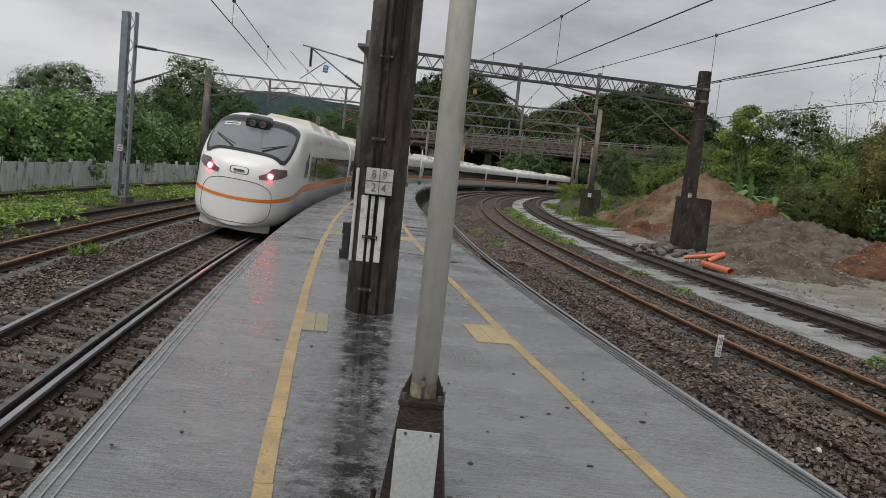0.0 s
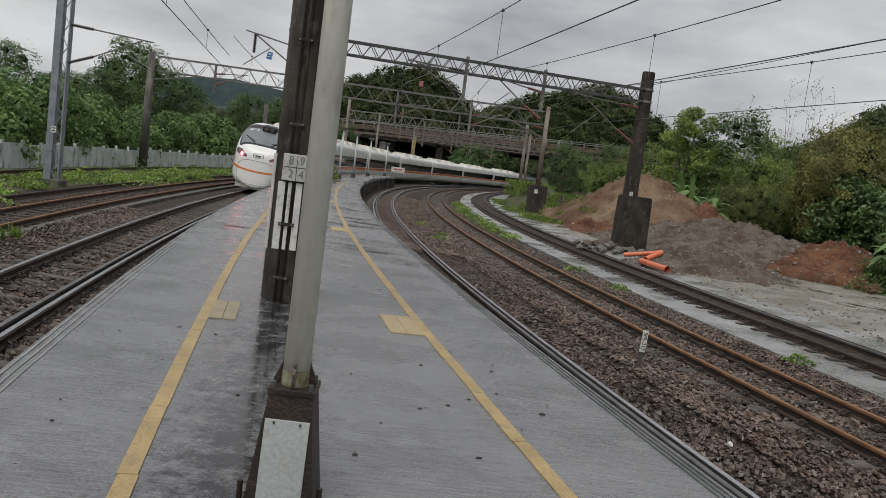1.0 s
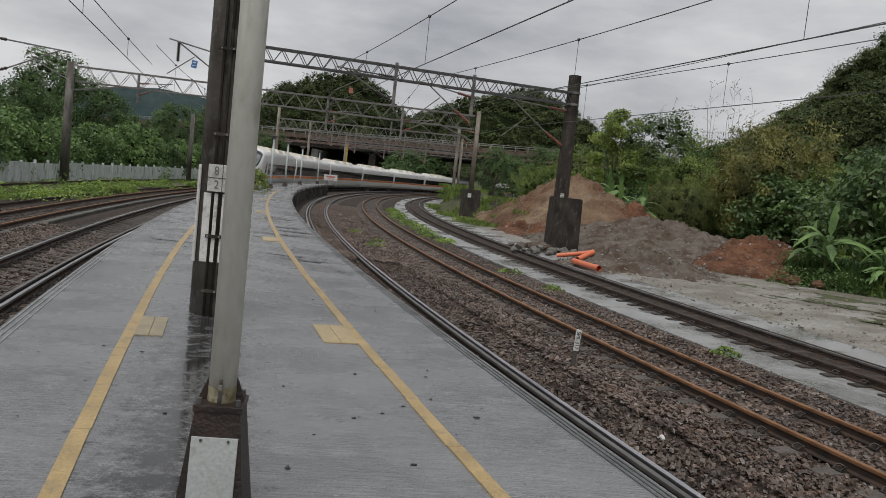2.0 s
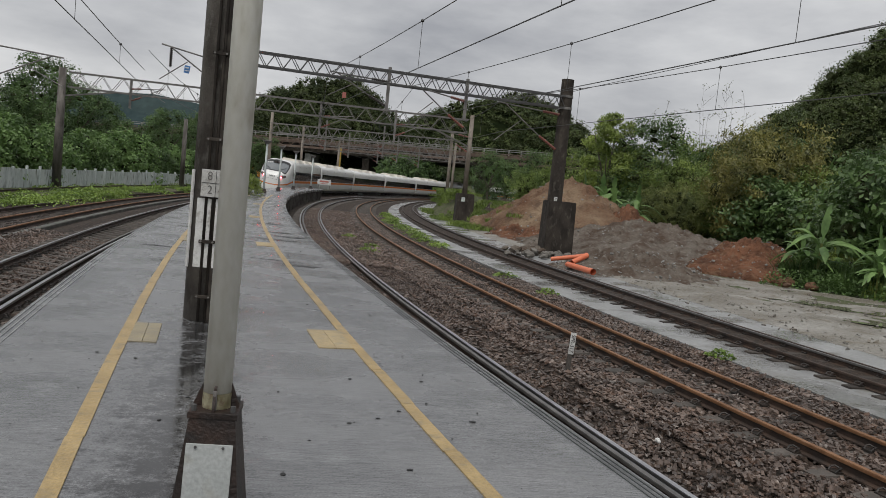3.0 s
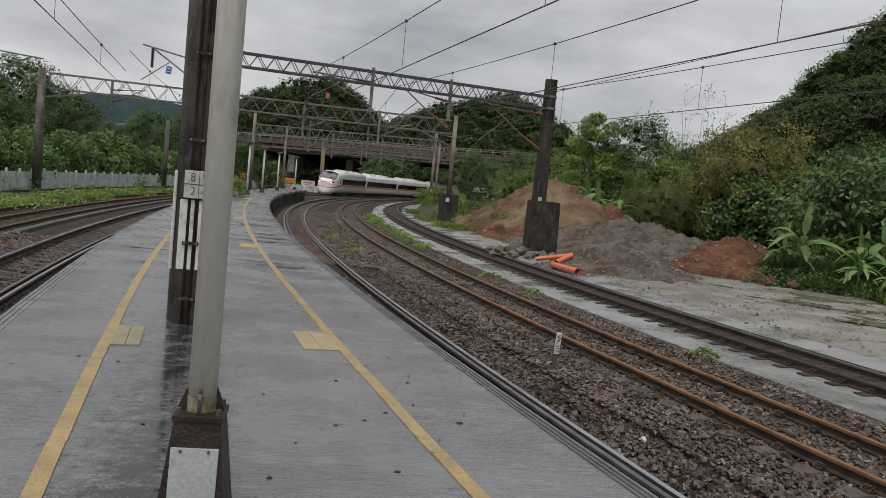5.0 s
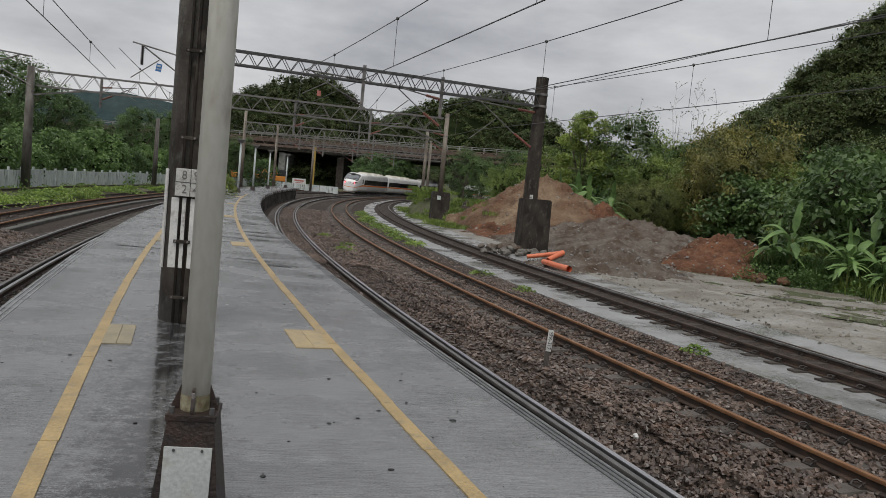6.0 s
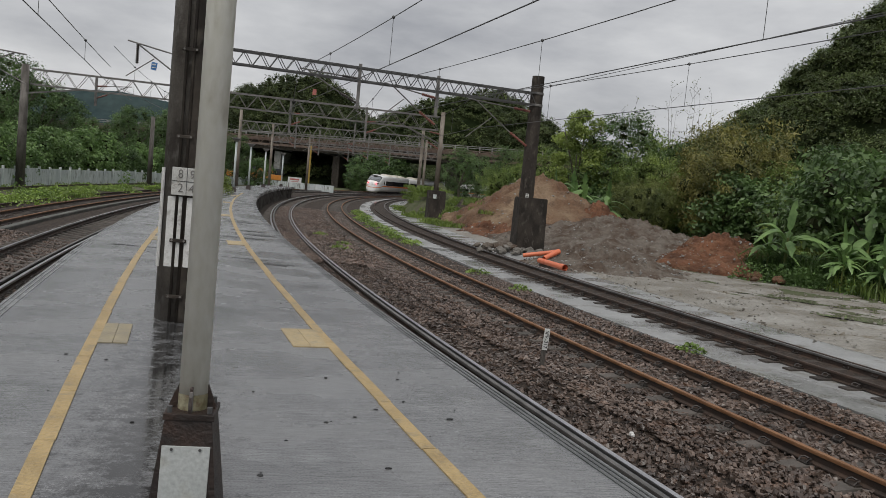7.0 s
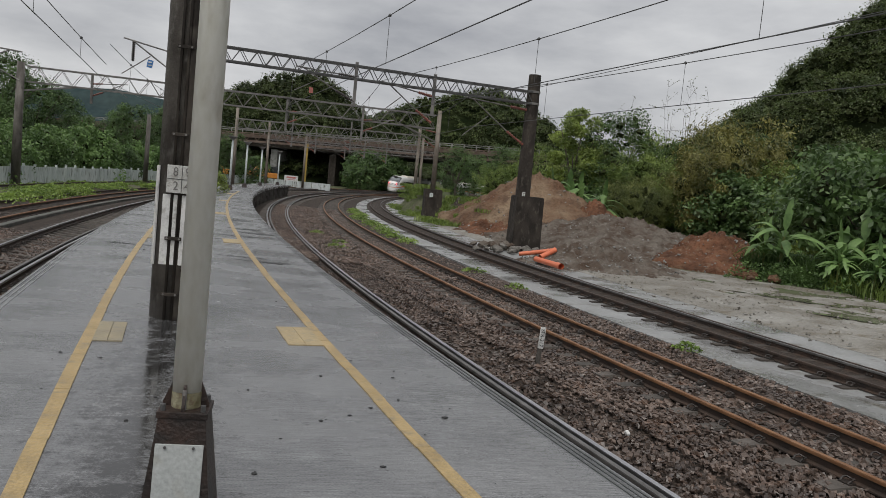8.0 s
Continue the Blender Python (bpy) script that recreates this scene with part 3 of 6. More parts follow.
for i in range(PN - 1):
    for j in range(PM):
        o = i * K + j
        pf.append((o, o + 1, o + K + 1, o + K))
        o2 = o + PM + 1
        pf.append((o2, o2 + K, o2 + K + 1, o2 + 1))
    for j in (0, PM):
        o = i * K + j
        o2 = o + PM + 1
        pf.append((o, o + K, o2 + K, o2) if j == 0 else (o, o2, o2 + K, o + K))
e = (PN - 1) * K
pf.append(tuple(range(e, e + PM + 1)) + tuple(range(e + 2 * PM + 1, e + PM, -1)))
raw("deck", pv, pf, M_CONC, plat)
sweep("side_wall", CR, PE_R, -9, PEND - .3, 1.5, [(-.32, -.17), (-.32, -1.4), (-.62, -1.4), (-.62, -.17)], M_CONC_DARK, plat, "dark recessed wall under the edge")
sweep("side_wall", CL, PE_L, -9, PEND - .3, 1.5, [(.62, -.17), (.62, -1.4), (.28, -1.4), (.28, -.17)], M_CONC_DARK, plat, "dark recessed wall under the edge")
bm = bmesh.new()
frustum(bm, (.12, .14), (.26, .16), -1.3, -.17)
br = bpy.data.meshes.new("edge_bracket")
bm.to_mesh(br)
bm.free()
br.materials.append(M_CONC_OLD)
for i in range(46):
    y = 27 + i * 1.2
    p = arc(CR, PE_R + .18, y)
    f, rt = along(CR, PE_R, y)
    k = new("edge_bracket", br)
    k.parent, k.matrix_local = plat, Matrix.Translation(p) @ Matrix.Rotation(math.atan2(rt.y, rt.x), 4, "Z")
# grooves along the edges
for o in (.035, .075, .115):
    sweep("groove", CR, PE_R + o, -9, 70, 1.5, [(-.007, -.02), (-.007, -.0045), (.007, -.0045), (.007, -.02)], M_GROOVE, plat)
for o in (.03, .08, .13):
    sweep("groove", CL, PE_L - o, -9, 60, 1.5, [(-.006, -.02), (-.006, -.0045), (.006, -.0045), (.006, -.02)], M_GROOVE_L, plat)


def line(c, r, y0, y1, w, label):
    top = empty("yellow_line", label=label, category="safety line", kind="structure")
    rng = random.Random(int(r))
    y = y0
    while y < y1:
        n = .94 if y < 20 else 4.0
        o = rng.uniform(-.004, .004)
        sweep("line_strip", c, r + o, y, y + n - .007, n / 2, [(-w, -.02), (-w, .006), (w, .006), (w, -.02)], M_YELLOW, top)
        y += n
    return top


line(CR, 268.65, -9, 46, .045, "worn yellow safety line painted along the platform")
line(CL, 271.0, -9, 46, .045, "worn yellow safety line painted along the platform")


def pad(c, r, y, dr, width, material, label):
    """Two rows of tactile tiles joined to the line."""
    top = empty("tactile_pad", arc(c, r + dr, y), label, "tactile tile", "pads beside the yellow lines", "structure")
    f, rt = along(c, r, y)
    top.matrix_basis = Matrix.Translation(arc(c, r + dr, y)) @ Matrix.Rotation(math.atan2(rt.y, rt.x), 4, "Z")
    for i in (-1, 1):
        bm = bmesh.new()
        block(bm, (i * width / 4, 0, .003), (width / 2 - .003, .78, .012), bevel=.003)
        part("tile", bm, material, top)
    return top


for i in range(5):
    pad(CR, 268.65, 7.13 + i * 8.95, .2, .32, M_YELLOW_PALE, "pale yellow tactile tiles set beside the line")
    pad(CL, 271.02, 6.93 + i * 8.95, -.18, .23, M_PAD_GREY, "faded greyish yellow tactile tiles set beside the line")


def blot(name, x, y, rx, ry, turn, material, label, seed, rag=.45, n=72, cat="puddle"):
    """A flat irregular wet patch just above the deck."""
    vs = [(0, 0, 0)]
    for i in range(n):
        a = 2 * math.pi * i / n
        k = 1 + rag * noise.fractal(Vector((math.cos(a) * 1.6 + seed, math.sin(a) * 1.6, seed)), 1.0, 2.0, 5)
        vs.append((math.cos(a) * rx * k, math.sin(a) * ry * k, 0))
    ob = tagged(raw(name, vs, [(0, i + 1, (i + 1) % n + 1) for i in range(n)], material), label, cat, kind="structure")
    ob.matrix_basis = Matrix.Translation((x, y, .0022)) @ Matrix.Rotation(radians(turn), 4, "Z")
    return ob


for x, y, rx, ry, s in ((-.55, 13.1, .42, .10, 3), (-.95, 13.6, .5, .06, 4), (-1.35, 17.6, .5, .14, 6), (-1.05, 18.6, .42, .16, 7), (-1.5, 19.6, .38, .14, 8), (-1.9, 16.6, .5, .05, 9), (-1.9, 22.5, .4, .2, 10), (-2.9, 14.3, .5, .06, 13)):
    blot("puddle", x, y, rx, ry, -8, M_PUDDLE, "small dark puddle on the platform", s)
rng = random.Random(3)
bm = bmesh.new()
for i in range(150):
    y = rng.uniform(2.6, 16)
    a, b = arc(CL, PE_L, y), arc(CR, PE_R, y)
    q = a.lerp(b, rng.uniform(.04, .96))
    r = .004 + .011 * rng.random() ** 2
    bmesh.ops.create_icosphere(bm, subdivisions=1, radius=r, matrix=Matrix.Translation((q.x, q.y, r * .2)) @ Matrix.Diagonal((rng.uniform(.7, 2), rng.uniform(.7, 1.5), .5, 1)))
tagged(part("grit", bm, M_BLACK), "small dark bits of grit and leaf on the deck", "litter", kind="stuff")

# ---- platform things ----
def cable_duct_pole():
    """A painted round pole on a tapered rusted box."""
    top = empty("pole", (-0.345, 3.40, 0), "cream-painted steel pole on a rusted box base, on the platform", "pole")
    bm = bmesh.new()
    tube(bm, (0, 0, .5), (0, 0, 4.9), .058, .056, seg=24)
    part("shaft", bm, M_POLE, top, "cream-painted round shaft with rust runs", smooth=True)
    bm = bmesh.new()
    frustum(bm, (.30, .30), (.185, .19), -.02, .49)
    block(bm, (0, 0, .505), (.20, .20, .028), bevel=.004)
    part("base_box", bm, M_RUST, top, "dark rusted tapered steel base")
    for sx, sy in ((-1, 0), (1, 0), (0, -1), (0, 1)):
        bm = bmesh.new()
        t = .006
        a = [(.045, 0, .52), (.092, 0, .52), (.092, 0, .535), (.058, 0, .62), (.045, 0, .62)]
        vs = [[bm.verts.new((x, s * t, z)) for x, _, z in a] for s in (-1, 1)]
        bm.faces.new(vs[0])
        bm.faces.new(vs[1][::-1])
        for i in range(5):
            j = (i + 1) % 5
            bm.faces.new((vs[0][i], vs[1][i], vs[1][j], vs[0][j]))
        bmesh.ops.rotate(bm, verts=bm.verts, cent=(0, 0, 0), matrix=Matrix.Rotation(math.atan2(sy, sx), 3, "Z"))
        part("gusset", bm, M_RUST, top)
    for sx in (-1, 1):
        for sy in (-1, 1):
            bm = bmesh.new()
            tube(bm, (sx * .078, sy * .078, .515), (sx * .078, sy * .078, .545), .011, seg=6)
            part("bolt", bm, M_STEEL_D, top)
    bm = bmesh.new()
    tube(bm, (0, -.066, .51), (0, -.066, .60), .009, seg=8)
    part("cable_stub", bm, M_STEEL, top)
    bm = bmesh.new()
    tube(bm, (0, 0, .52), (0, 0, .585), .0595, seg=24, caps=False)
    part("stained_foot", bm, M_STAIN, top, "mossy rust-stained foot of the pole", smooth=True)
    # the cover leans with the box's front face
    bm = bmesh.new()
    lean = math.atan2((.15 - .095), .51)
    m = Matrix.Translation((0, -.131, .19)) @ Matrix.Rotation(-lean, 4, "X")
    block(bm, (0, 0, -.012), (.188, .008, .43), bevel=.003)
    bmesh.ops.transform(bm, matrix=m, verts=bm.verts)
    cover = part("cover_plate", bm, M_PANEL, top, "grey-white metal cover plate")
    for sx in (-.055, .055):
        bm = bmesh.new()
        tube(bm, m @ Vector((sx, -.004, .190)), m @ Vector((sx, -.010, .190)), .006, seg=8)
        part("screw", bm, M_STEEL_D, cover)
    for x in (-.17, .165):
        bm = bmesh.new()
        tube(bm, (x, -.1, -.02), (x, -.1, .11), .012, seg=8)
        part("anchor_bolt", bm, M_RUST, top)
    return top


cable_duct_pole()


def text_mesh(name, s, size, m, material, parent, label=""):
    c = bpy.data.curves.new(name, "FONT")
    c.body, c.size, c.extrude = s, size, 0.0012
    c.align_x, c.align_y = "CENTER", "CENTER"
    ob = new(name, c)
    dg = bpy.context.evaluated_depsgraph_get()
    me = bpy.data.meshes.new_from_object(ob.evaluated_get(dg))
    bpy.data.objects.remove(ob)
    me.materials.clear()
    me.materials.append(material)
    t = new(name, me)
    t.parent, t.matrix_local = parent, m
    if label:
        t["label"] = label
    return t


FRONT = Matrix.Rotation(math.pi / 2, 4, "X")


def column():
    cx, cy = -1.11, 8.02
    top = empty("column", (cx, cy, 0), "round dark weathered concrete catenary column on the platform", "column")
    bm = bmesh.new()
    tube(bm, (0, 0, -.02), (0, 0, 7.5), .252, .242, seg=44)
    part("shaft", bm, M_COLUMN, top, smooth=True)
    bm = bmesh.new()
    block(bm, (.085, -.232, 3.0), (.17, .05, 6.0), Matrix.Rotation(radians(14), 4, "Z"), .006)
    part("cable_channel", bm, M_CONC_DARK, top, "dark steel cable channel")
    for x, y in ((-.07, -.27), (-.005, -.277), (.10, -.27)):
        bm = bmesh.new()
        tube(bm, (x, y, .0), (x, y, 6.5), .014, seg=10)
        part("conduit", bm, M_CONC_DARK, top, "dark conduit pipe", smooth=True)
    for z in (.25, .78, 1.75, 2.55, 3.3):
        bm = bmesh.new()
        block(bm, (-.035, -.284, z), (.15, .022, .032), bevel=.004)
        clamp = part("clamp", bm, M_CONC_DARK, top)
        for x in (-.09, .02):
            bm = bmesh.new()
            tube(bm, (x, -.294, z), (x, -.303, z), .010, seg=8)
            part("bolt", bm, M_STEEL, clamp)
    board = part("number_board", (lambda b: (block(b, (.01, -.30, 1.336), (.267, .012, .258), bevel=.004), b)[1])(bmesh.new()), M_BOARD, top, "dirty white number board in four squares")
    for s, x, z in (("8", -.045, 1.402), ("9", .062, 1.402), ("2", -.040, 1.272), ("4", .062, 1.272)):
        text_mesh("digit", s, .115, Matrix.Translation((x, -.3085, z)) @ FRONT @ Matrix.Diagonal((.85, 1, 1, 1)), M_STEEL, board)
    bm = bmesh.new()
    block(bm, (.01, -.3075, 1.338), (.262, .003, .006))
    block(bm, (.012, -.308, 1.336), (.005, .003, .256))
    part("divider", bm, M_STEEL_D, board)
    for x, w in ((-.118, .07), (-.037, .038), (.045, .075)):
        bm = bmesh.new()
        block(bm, (x, -.268, .86), (w, .012, .66), bevel=.004)
        part("white_panel", bm, M_WHITE, top, "chipped white painted panel")
    bm = bmesh.new()
    block(bm, (-.232, -.125, .98), (.055, .016, .94), Matrix.Rotation(radians(-60), 4, "Z"), .004)
    part("white_strip", bm, M_WHITE, top, "chipped white painted strip")
    return top


column()

switch_post = empty("switch_box", (-2.0, 12.05, 0), "stack of small black switch boxes at a lamp post foot", "switch box")
for z, w, h in ((.07, .17, .14), (.26, .11, .24), (.47, .13, .18)):
    bm = bmesh.new()
    block(bm, (0, 0, z), (w, .12, h), bevel=.01)
    part("box", bm, M_BLACK, switch_post)

marker = empty("trackside_marker", (3.83, 11.7, 0), "short white marker post with black lettering in the ballast", "marker post")
bm = bmesh.new()
block(bm, (0, 0, -.98), (.07, .05, .50), bevel=.006)
part("stake", bm, M_CONC_OLD, marker)
bm = bmesh.new()
block(bm, (0, -.03, -.68), (.085, .012, .34), bevel=.004)
plate = part("plate", bm, M_WHITE, marker)
text_mesh("lettering", "SPR-317", .082, Matrix.Translation((0, -.0375, -.68)) @ FRONT @ Matrix.Rotation(-math.pi / 2, 4, "Z"), M_BLACK, plate)
marker.rotation_euler = (0, radians(3), radians(-8))
bm = bmesh.new()
bmesh.ops.create_icosphere(bm, subdivisions=2, radius=.034)
for v in bm.verts:
    v.co *= 1 + .3 * noise.noise(v.co * 30)
white_stone = tagged(part("stone", bm, M_WHITE), "small white stone lying on the ballast", "stone")
white_stone.location = (3.83, 8.3, -1.06)


# ---- overhead line ----
def truss(bm, a, b, w, h, bays, r):
    """A box truss from a to b, their height the top chord's."""
    r *= .8
    a, b = Vector(a), Vector(b)
    d = (b - a).normalized()
    side = Vector((-d.y, d.x, 0)) * w / 2
    up = Vector((0, 0, h))
    for s in (-1, 1):
        bar(bm, a + side * s, b + side * s, r * 2.2, r * 2.2)
        bar(bm, a + side * s - up, b + side * s - up, r * 2.2, r * 2.2)
        for i in range(bays):
            p, q, m = a.lerp(b, i / bays), a.lerp(b, (i + 1) / bays), a.lerp(b, (i + .5) / bays)
            bar(bm, p + side * s - up, m + side * s, r, r)
            bar(bm, m + side * s, q + side * s - up, r, r)
    for i in range(bays + 1):
        p = a.lerp(b, i / bays)
        bar(bm, p - side, p + side, r, r)
        bar(bm, p - side - up, p + side - up, r, r)


def insulator(bm, a, b, r=.07, n=9):
    a, b = Vector(a), Vector(b)
    d = (b - a) / n
    tube(bm, a, b, r * .45, seg=8)
    for i in range(n):
        tube(bm, a + d * (i + .2), a + d * (i + .75), r, r * .7, seg=10)


def cantilever(parent, root, tip, drop, red=True):
    """A hinged bracket: stay, strut, insulators and the wire's clamp."""
    root, tip = Vector(root), Vector(tip)
    k = root.lerp(tip, .3)
    bm = bmesh.new()
    tube(bm, k, tip, .028, seg=8)
    low = root - Vector((0, 0, drop))
    k2 = low.lerp(tip, .32)
    tube(bm, k2, tip.lerp(root, .12), .028, seg=8)
    tube(bm, k2.lerp(tip, .45), Vector((tip.x, tip.y, low.z + .15)), .02, seg=6)
    arm = part("bracket_arm", bm, M_STEEL, parent)
    for p, q in ((root, k), (low, k2)):
        bm = bmesh.new()
        insulator(bm, p, q)
        part("insulator", bm, M_INSUL if red else M_INSUL_D, parent, "red-brown ribbed insulator" if red else "dark ribbed insulator", smooth=False)
    return arm


def stepped_block(parent, c, z0, z1, w):
    bm = bmesh.new()
    frustum(bm, (w * 1.06, w * .95), (w, w * .9), z0, z1, c)
    bmesh.ops.bevel(bm, geom=bm.edges[:], offset=.04, segments=2, affect="EDGES")
    for v in bm.verts:
        v.co += Vector((noise.noise(v.co * 2), noise.noise(v.co * 2 + Vector((9, 0, 0))), 0)) * .03
    return part("footing", bm, M_CONC_DARK, parent, "tall dark stained concrete footing")


G1 = empty("gantry", (0, 0, 0), "steel lattice gantry on concrete poles over the tracks", "gantry", "gantries over the tracks")
bm = bmesh.new()
truss(bm, (-4.6, 31.3, 5.95), (9.35, 34.35, 6.02), .45, .52, 22, .035)
part("beam", bm, M_STEEL_D, G1, "dark steel lattice beam")
bm = bmesh.new()
tube(bm, (9.45, 34.38, 1.2), (9.45, 34.38, 6.78), .33, .27, seg=20)
part("pole", bm, M_CONC_DARK, G1, "dark weathered concrete pole", smooth=False)
for z in (6.02, 5.5):
    bm = bmesh.new()
    tube(bm, (9.45, 34.38, z - .05), (9.45, 34.38, z + .05), .31, seg=20)
    part("collar", bm, M_STEEL, G1)
bm = bmesh.new()
tube(bm, (-4.6, 31.3, 0), (-4.6, 31.3, 6.6), .17, .13, seg=16)
part("pole", bm, M_CONC_OLD, G1, smooth=True)
stepped_block(G1, (9.72, 34.45), -1.3, 1.40, 1.25)
bm = bmesh.new()
block(bm, (9.38, 33.98, 1.48), (.14, .03, .18), bevel=.004)
part("number_plate", bm, M_WHITE, G1, "small white plate")
for dz in (-.04, .04):
    bm = bmesh.new()
    block(bm, (9.38, 33.962, 1.48 + dz), (.08, .004, .03))
    part("plate_mark", bm, M_BLACK, G1)
for x, y, zl in ((1.5, 32.65, 4.35), (4.85, 33.4, 4.4)):
    bm = bmesh.new()
    block(bm, (x, y, (6.15 + zl) / 2), (.13, .13, 6.15 - zl), bevel=.01)
    part("drop_post", bm, M_STEEL, G1, "hanging steel drop post")
cantilever(G1, (1.5, 32.65, 5.55), (-.9, 32.2, 5.65), 1.0, red=False)
cantilever(G1, (4.85, 33.4, 5.2), (2.6, 33.0, 5.55), 1.1)
cantilever(G1, (9.3, 34.3, 5.2), (6.3, 33.8, 5.4), 1.6)
cantilever(G1, (-4.6, 31.3, 5.3), (-7.1, 30.9, 5.75), 1.0, red=False)
bm = bmesh.new()
insulator(bm, (-6.75, 30.95, 5.65), (-6.75, 30.95, 4.95), .07, 10)
part("hanging_insulator", bm, M_INSUL_D, G1, "dark hanging insulator")
bm = bmesh.new()
block(bm, (-6.1, 30.75, 4.9), (.20, .02, .28), Matrix.Rotation(radians(8), 4, "Y"))
part("blue_sign", bm, M_BLUE, G1, "small blue sign with white marks")
bm = bmesh.new()
block(bm, (-6.1, 30.735, 4.96), (.12, .006, .05))
block(bm, (-6.1, 30.735, 4.85), (.16, .006, .03))
part("sign_marks", bm, M_WHITE, G1)
bm = bmesh.new()
block(bm, (-.25, 32.3, 4.78), (.15, .02, .22))
part("red_sign", bm, M_REDSIGN, G1, "small red sign")

G2 = empty("gantry", (0, 0, 0), "grey lattice gantry on tall concrete poles", "gantry", "gantries over the tracks")
bm = bmesh.new()
truss(bm, (-18.2, 54.3, 6.45), (8.4, 56.4, 6.45), .6, .95, 20, .04)
part("beam", bm, M_STEEL, G2, "grey steel lattice beam")
bm = bmesh.new()
tube(bm, (-18.6, 54.3, -1.2), (-18.6, 54.3, 6.7), .30, .23, seg=18)
part("pole", bm, M_CONC_OLD, G2, smooth=True)
bm = bmesh.new()
tube(bm, (8.85, 57.2, 1.0), (8.85, 57.2, 6.9), .19, .15, seg=18)
part("pole", bm, M_CONC_BROWN, G2, smooth=True)
stepped_block(G2, (8.9, 57.2), -1.2, 1.18, 1.25)
bm = bmesh.new()
block(bm, (8.7, 56.6, .75), (.25, .03, .3))
part("number_plate", bm, M_FENCE, G2)
for a, b in (((-18.5, 54.3, 4.9), (-15.2, 54.5, 5.5)), ((8.8, 57.2, 4.6), (5.9, 56.3, 5.6))):
    bm = bmesh.new()
    bar(bm, a, b, .1)
    part("knee_brace", bm, M_STEEL, G2)
for x, zl in ((-14.6, 4.6), (-9.2, 3.6), (-2.0, 4.2), (3.2, 4.2)):
    bm = bmesh.new()
    block(bm, (x, 55.4, (6.5 + zl) / 2), (.14, .14, 6.5 - zl))
    part("drop_post", bm, M_STEEL, G2)
    cantilever(G2, (x, 55.4, zl + 1.3), (x + 2.2, 55.5, zl + 1.5), .8, red=True)
cantilever(G2, (8.75, 57.2, 5.3), (6.0, 56.8, 5.6), 1.1)

for i, (y, za, zb) in enumerate(((84, 6.3, 6.5), (104, 6.2, 6.4), (124, 6.3, 6.5))):
    g = empty("gantry", (0, 0, 0), "weathered lattice gantry near the road bridge", "gantry", "gantries over the tracks")
    pa, pb = arc(CL, 276.6 if i else 275.7, y), arc(CR, 254.9 - i * .3, y - 1)
    bm = bmesh.new()
    truss(bm, (pa.x, pa.y, za), (pb.x, pb.y, zb), .6, 1.0, 18, .05)
    part("beam", bm, M_STEEL, g, "grey steel lattice beam")
    for p in (pa, pb):
        bm = bmesh.new()
        tube(bm, (p.x, p.y, -1.2), (p.x, p.y, 7.4), .19, .15, seg=14)
        part("pole", bm, M_CONC_BROWN, g, smooth=True)
    for t in (.3, .62):
        q = pa.lerp(pb, t)
        bm = bmesh.new()
        block(bm, (q.x, q.y, 5.6), (.16, .16, 3.2))
        part("drop_post", bm, M_STEEL, g)
        cantilever(g, (q.x, q.y, 5.0), (q.x - 2.0, q.y, 5.3), .8, red=True)


def lattice_mast(x, y, z0, z1, w):
    top = empty("lattice_mast", (x, y, 0), "grey galvanised lattice mast holding the overhead line", "mast")
    bm = bmesh.new()
    n = 17
    hgt = z1 - z0
    block(bm, (-.13, 0, (z0 + z1) / 2), (.27, .30, hgt), bevel=.008)
    part("channel", bm, M_GALV, top, "flat galvanised steel channel")
    bm = bmesh.new()
    block(bm, (w / 2 + .08, 0, (z0 + z1) / 2), (.05, .30, hgt), bevel=.006)
    part("channel", bm, M_GALV, top, "flat galvanised steel channel")
    bm = bmesh.new()
    for i in range(n):
        za, zb = z0 + hgt * i / n, z0 + hgt * (i + 1) / n
        s = 1 if i % 2 else -1
        bar(bm, (.01 if s > 0 else w / 2 + .06, -.12, za), (w / 2 + .06 if s > 0 else .01, -.12, zb), .05, .02)
    part("lacing", bm, M_GALV, top)
    bm = bmesh.new()
    block(bm, (0, 0, z0 - .05), (w + .5, .75, .3), bevel=.03)
    part("footing", bm, M_CONC_OLD, top)
    bm = bmesh.new()
    block(bm, (0, -.17, z0 + 2.05), (.2, .02, .26))
    part("number_plate", bm, M_WHITE, top, "small white plate")
    for dz in (-.05, .05):
        bm = bmesh.new()
        block(bm, (0, -.183, z0 + 2.05 + dz), (.11, .005, .04))
        part("plate_mark", bm, M_BLACK, top)
    cantilever(top, (.2, 0, 5.15), (3.6, -.3, 4.85), 1.5, red=False)
    return top


lattice_mast(-14.25, 31.6, -1.0, 6.45, .42)
cm = empty("overhead_mast", (-15.6, 79, 0), "grey concrete overhead-line mast beside weeds", "mast")
bm = bmesh.new()
tube(bm, (0, 0, -1.1), (0, 0, 5.5), .24, .18, seg=14)
part("shaft", bm, M_CONC_OLD, cm, smooth=True)


